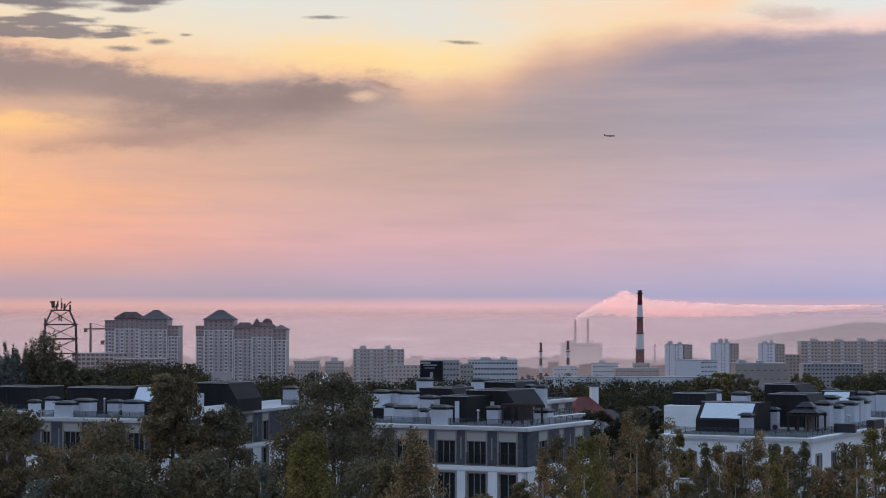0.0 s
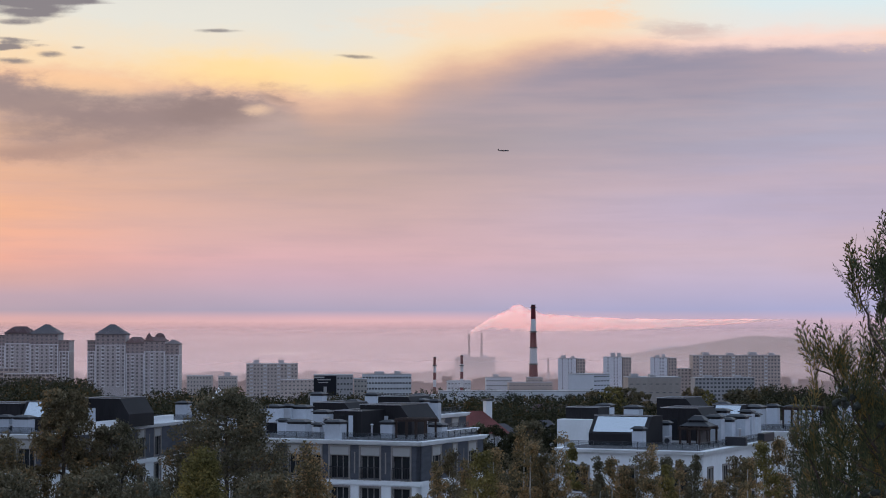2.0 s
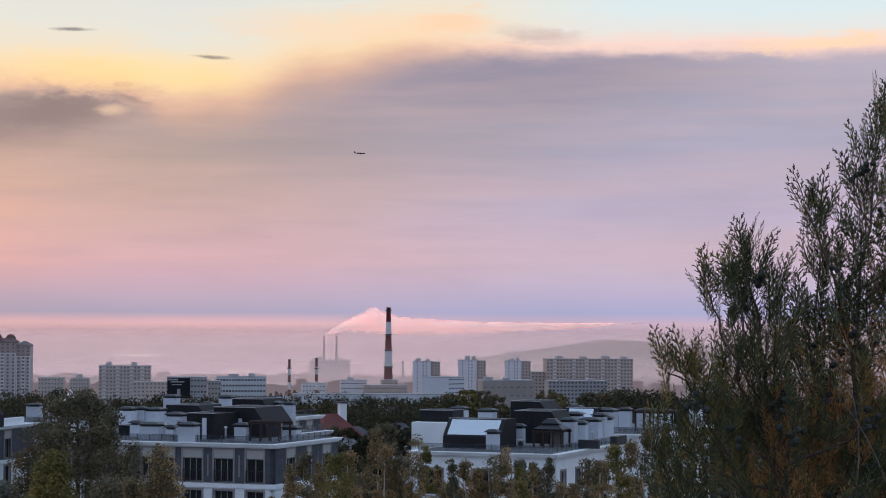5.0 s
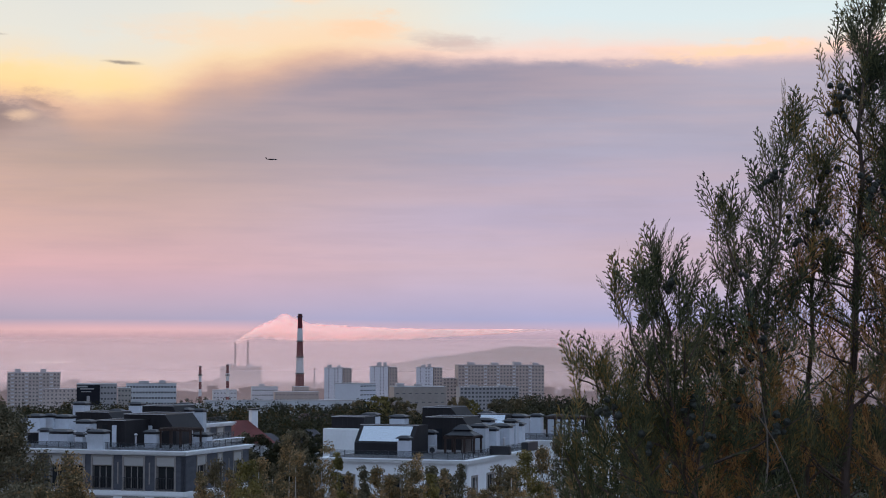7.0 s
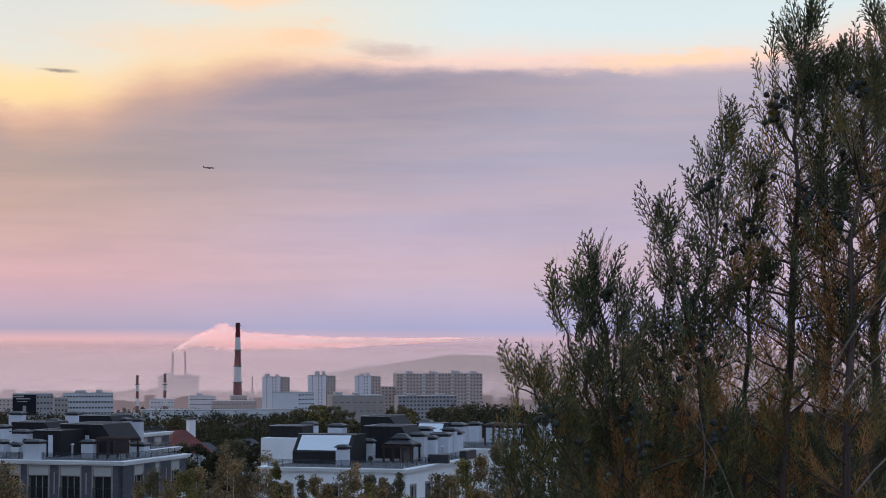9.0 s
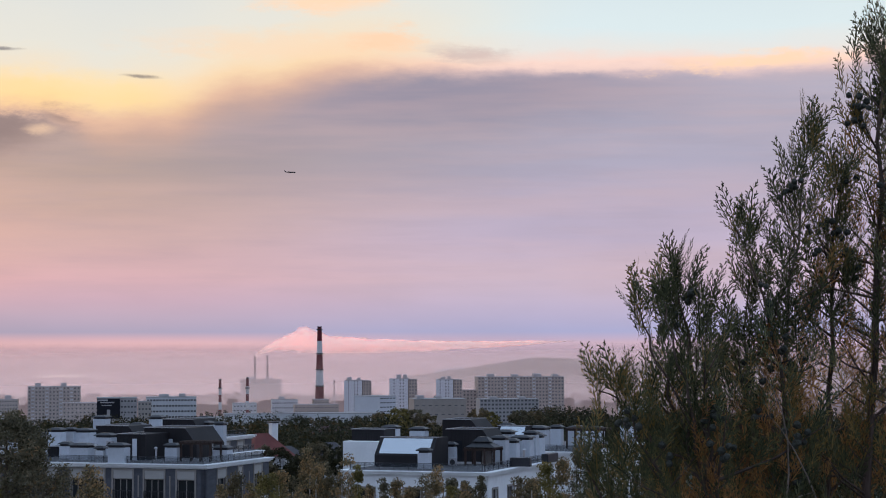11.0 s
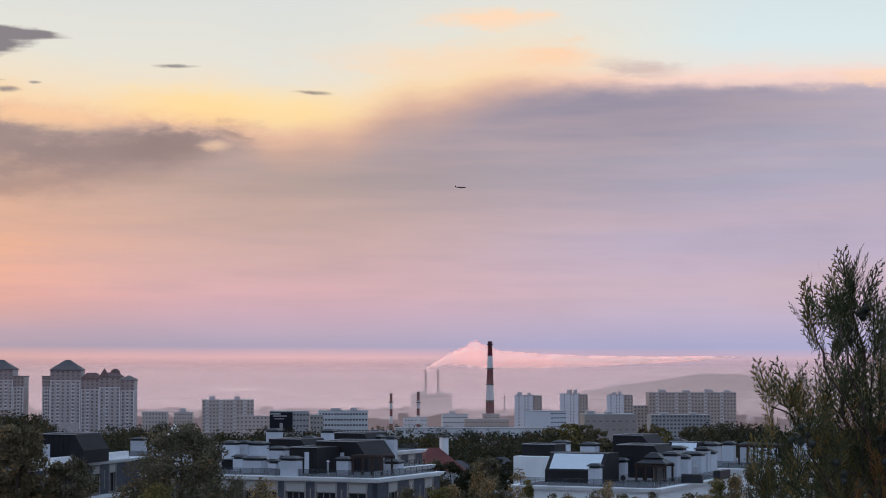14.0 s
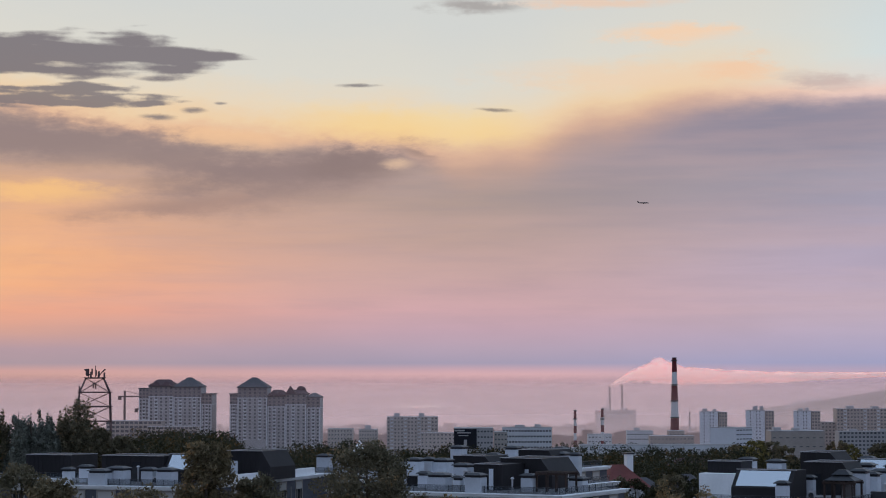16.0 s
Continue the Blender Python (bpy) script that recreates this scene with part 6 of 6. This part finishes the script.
def conifer():
    bx, by, bz = 2.72, 7.1, ground_z(2.72, 7.1) - 0.05
    tree = thing("conifer", pose(bx, by, bz), "dark green scale-leaved conifer with brown inner foliage and seed cones", "tree")
    rng, nrng = random.Random(31), np.random.default_rng(31)
    off = Vector((bx, by, bz))
    # leaders: foot, knee and tip, and how wide each stands below its tip
    leaders = [
        ((2.16, 6.95, 18.6), (2.02, 6.98, 19.55), (1.89, 7.0, 20.26), 0.62, 0.016),
        ((2.34, 7.1, 18.6), (2.3, 7.1, 19.8), (2.13, 7.05, 20.42), 0.24, 0.011),
        ((2.36, 7.15, 18.6), (2.34, 7.15, 19.9), (2.42, 7.1, 20.74), 0.36, 0.013),
        ((2.66, 7.2, 18.6), (2.68, 7.2, 20.2), (2.74, 7.15, 21.14), 0.5, 0.022),
        ((2.78, 7.0, 18.6), (2.86, 7.05, 20.2), (2.98, 7.1, 20.98), 0.5, 0.022),
        ((3.0, 7.3, 18.6), (3.08, 7.3, 20.3), (3.16, 7.3, 21.3), 0.5, 0.03),
        ((3.3, 7.2, 18.6), (3.35, 7.2, 20.0), (3.4, 7.2, 21.2), 0.6, 0.03),
        ((1.95, 7.15, 18.4), (1.84, 7.1, 18.95), (1.58, 7.05, 19.62), 0.34, 0.02),
        ((2.1, 6.9, 18.9), (1.85, 6.95, 19.5), (1.67, 6.95, 19.84), 0.26, 0.01),
        ((2.5, 7.25, 18.8), (2.54, 7.25, 20.0), (2.57, 7.2, 20.62), 0.36, 0.014),
        ((2.85, 7.3, 18.6), (2.86, 7.3, 20.3), (2.85, 7.25, 21.0), 0.36, 0.02),
        ((2.2, 7.2, 18.6), (2.2, 7.2, 19.6), (2.22, 7.2, 20.24), 0.4, 0.012),
        ((2.0, 6.95, 19.5), (1.84, 6.95, 19.9), (1.745, 6.95, 20.15), 0.06, 0.006),
        ((2.0, 6.95, 19.5), (1.87, 6.9, 19.95), (1.82, 6.9, 20.19), 0.06, 0.006),
        ((2.0, 6.95, 19.5), (1.96, 6.9, 19.9), (1.99, 6.92, 20.14), 0.06, 0.006),
        ((1.98, 7.0, 19.3), (1.8, 7.0, 19.7), (1.62, 7.0, 19.86), 0.09, 0.006),
    ]
    part("trunk", tube([(Vector((0, 0, 0)), 0.2), (Vector((0.05, 0.02, 5)), 0.15), (Vector((0.0, 0.05, 8.5)), 0.11), (Vector((-0.05, 0.05, 9.6)), 0.09), (Vector((-0.1, 0.1, 10.7)), 0.05)], 12), THUJA_BARK, tree)
    pos, ways, lens, dry = [], [], [], []
    cones = []
    for foot, knee, tip, wide, rad in leaders:
        foot, knee, tip = (Vector(p) - off for p in (foot, knee, tip))
        start = Vector((0, 0.03, foot.z - 1.3))
        line = [start, start.lerp(foot, 0.6) + Vector((0, 0, -0.1)), foot]
        for i in range(1, 13):
            t = i / 12
            line.append(foot * (1 - t) ** 2 + (knee * 2 - (foot + tip) * 0.5) * 2 * t * (1 - t) + tip * t * t + Vector((rng.uniform(-0.022, 0.022), rng.uniform(-0.02, 0.02), 0)) * min(1.0, 3 - 3 * t))
        part("leader_stem", tube([(p, max(0.0025, rad * (1 - i / (len(line) - 0.7)) + 0.002)) for i, p in enumerate(line)], 7), THUJA_BARK, tree)

        def at(t):
            u = 2 + t * (len(line) - 3)
            i = min(int(u), len(line) - 2)
            return line[i].lerp(line[i + 1], u - i)

        total = (tip - foot).length
        n = int((64 if wide > 0.4 else 44 if wide > 0.1 else 22) * total / 1.8) + 4
        twigs = bmesh.new()
        for b in range(n):
            t = 0.02 + 0.97 * ((b + rng.random()) / n)
            p = at(t)
            below = (1 - t) * total
            reach = min(wide * 0.66, 0.015 + below * (0.12 + 0.3 * wide) + 0.22 * below * below) * rng.uniform(0.4, 1.12)
            a = rng.uniform(0, 6.283)
            lift = rng.uniform(0.75, 1.5) if below < 0.7 else rng.uniform(0.25, 1.1)
            way = Vector((math.cos(a), math.sin(a) * 0.85, lift)).normalized()
            q = p + way * reach
            mid = p.lerp(q, 0.55) + Vector((0, 0, -0.06 * reach))
            if reach > 0.08:
                add_tube(twigs, [(p, 0.0016 + 0.012 * reach), (mid, 0.0014 + 0.007 * reach), (q, 0.0012)], 4, False)
            k = max(2, int(reach * (13 if below < 0.5 else 19)))
            for j in range(k):
                s = 0.2 + 0.8 * (j + rng.random()) / k
                o = p.lerp(mid, s / 0.55) if s < 0.55 else mid.lerp(q, (s - 0.55) / 0.45)
                w2 = (way * 0.75 + Vector((rng.gauss(0, 0.36), rng.gauss(0, 0.36), 0.8 + rng.random() * 0.6))).normalized()
                pos.append(o)
                ways.append(w2)
                lens.append(rng.uniform(0.11, 0.2))
                dry.append(s < 0.62 and below > 0.8 and noise.noise(Vector((o.x * 3.4, o.y * 3.4, o.z * 2.4))) > 0.06)
                if rng.random() < 0.16 and 0.08 < below < 1.3 and s > 0.6 and way.y < 0.3:
                    cones.append([o + Vector((rng.gauss(0, 0.024), rng.gauss(-0.03, 0.02), rng.gauss(0, 0.024))) for _ in range(rng.randint(3, 8))])
        tagged(part("brushwood", twigs, THUJA_BARK, tree), kind="stuff")
        for j in range(int(total * 14)):
            u = rng.random()
            pos.append(at(u) + Vector((rng.gauss(0, 0.02), -0.02 - 0.04 * rng.random(), 0)))
            ways.append(Vector((rng.gauss(0, 0.5), -0.35 + rng.gauss(0, 0.3), 1)))
            lens.append(rng.uniform(0.09, 0.16))
            dry.append(u < 0.42 and noise.noise(Vector(pos[-1]) * 2.6) > 0.1)
        for j in range(5):
            pos.append(tip - Vector((0, 0, 0.03 * j)))
            ways.append(Vector((rng.gauss(0, 0.18), rng.gauss(0, 0.18), 1)))
            lens.append(rng.uniform(0.12, 0.17))
            dry.append(False)
    # the thick lower crown
    for _ in range(1500):
        x, z = rng.uniform(-1.15, 1.0), rng.uniform(5.0, 8.5) if rng.random() < 0.25 else rng.uniform(8.5, 10.6) 
        z += 20 - bz - 10.6 - 0.62
        if x < -0.85 + max(0, (z + bz - 19.1)) * 0.75:
            continue
        pos.append(Vector((x, rng.uniform(-0.25, 0.55), z)))
        ways.append(Vector((rng.gauss(0, 0.6), rng.gauss(0, 0.6), 0.8)))
        lens.append(rng.uniform(0.11, 0.2))
        dry.append(noise.noise(Vector((x * 2.6, 1.0, z * 2.0))) > 0.14)
    for _ in range(850):
        x, z = rng.uniform(-0.75, 1.0), rng.uniform(19.3, 20.95) - bz
        if z + bz > 19.55 + (x + 0.75) * 1.3 + 0.3 * noise.noise(Vector((x * 4.0, 3.0, z * 3.0))):
            continue
        pos.append(Vector((x, rng.uniform(0.1, 0.6), z)))
        ways.append(Vector((rng.gauss(0, 0.5), rng.gauss(0, 0.5), 0.9)))
        lens.append(rng.uniform(0.11, 0.19))
        dry.append(z + bz < 20.1 and noise.noise(Vector((x * 2.6, 1.0, z * 2.0))) > 0.12)
    # the full flank under the outer shoots
    for _ in range(520):
        x, z = rng.uniform(-1.12, -0.25), rng.uniform(19.1, 20.1)
        if z > 19.55 + (x + 1.12) * 0.85 + 0.15 * noise.noise(Vector((x * 5.0, 7.0, z * 4.0))):
            continue
        pos.append(Vector((x, rng.uniform(-0.2, 0.35), z - bz)))
        ways.append(Vector((rng.gauss(-0.25, 0.45), rng.gauss(0, 0.5), 1.0)))
        lens.append(rng.uniform(0.11, 0.19))
        dry.append(x > -0.85 and z < 19.75 and noise.noise(Vector((x * 2.6, 1.0, z * 2.0))) > 0.02)
    pos, ways, lens, dry = np.array(pos), np.array(ways), np.array(lens), np.array(dry)
    spray_mesh("foliage", nrng, pos[~dry], ways[~dry], lens[~dry], SPRAY_GREEN, tree)
    tagged(spray_mesh("dry_foliage", nrng, pos[dry], ways[dry], lens[dry], SPRAY_DRY, tree), "rust-brown dry inner foliage")
    # bare curved inner branches
    for a, b, c in [((2.05, 6.8, 19.35), (2.2, 6.8, 19.5), (2.3, 6.75, 19.52)), ((2.75, 6.75, 19.5), (2.95, 6.75, 19.75), (3.2, 6.75, 19.78)), ((2.2, 6.85, 19.3), (2.32, 6.85, 19.75), (2.12, 6.8, 19.95)), ((2.42, 6.8, 19.2), (2.3, 6.8, 19.65), (2.16, 6.8, 19.78)), ((2.7, 6.8, 19.8), (2.9, 6.8, 20.05), (3.1, 6.8, 20.1)), ((2.7, 6.85, 19.9), (2.85, 6.85, 20.2), (3.05, 6.8, 20.3))]:
        a, b, c = (Vector(p) - off for p in (a, b, c))
        pts = [a * (1 - t) ** 2 + b * 2 * t * (1 - t) + c * t * t for t in (i / 6 for i in range(7))]
        part("bare_branch", tube([(p, 0.0045 * (1 - 0.8 * i / 6)) for i, p in enumerate(pts)], 6), PALE_BARK, tree, "pale bare branch")
    me = bpy.data.meshes.new("seed_cone")
    bm = bmesh.new()
    bmesh.ops.create_icosphere(bm, subdivisions=1, radius=0.0115)
    for v in bm.verts:
        v.co *= 1 + 0.28 * rng.random()
    bm.to_mesh(me)
    bm.free()
    me.materials.append(CONE)
    rng.shuffle(cones)
    for p in [p for cluster in cones for p in cluster][:300]:
        ob = new("seed_cone", me)
        ob.parent = tree
        ob.matrix_basis = Matrix.Translation(p) @ Euler((rng.uniform(0, 6), rng.uniform(0, 6), 0)).to_matrix().to_4x4() @ Matrix.Scale(rng.uniform(0.8, 1.25), 4)


conifer()
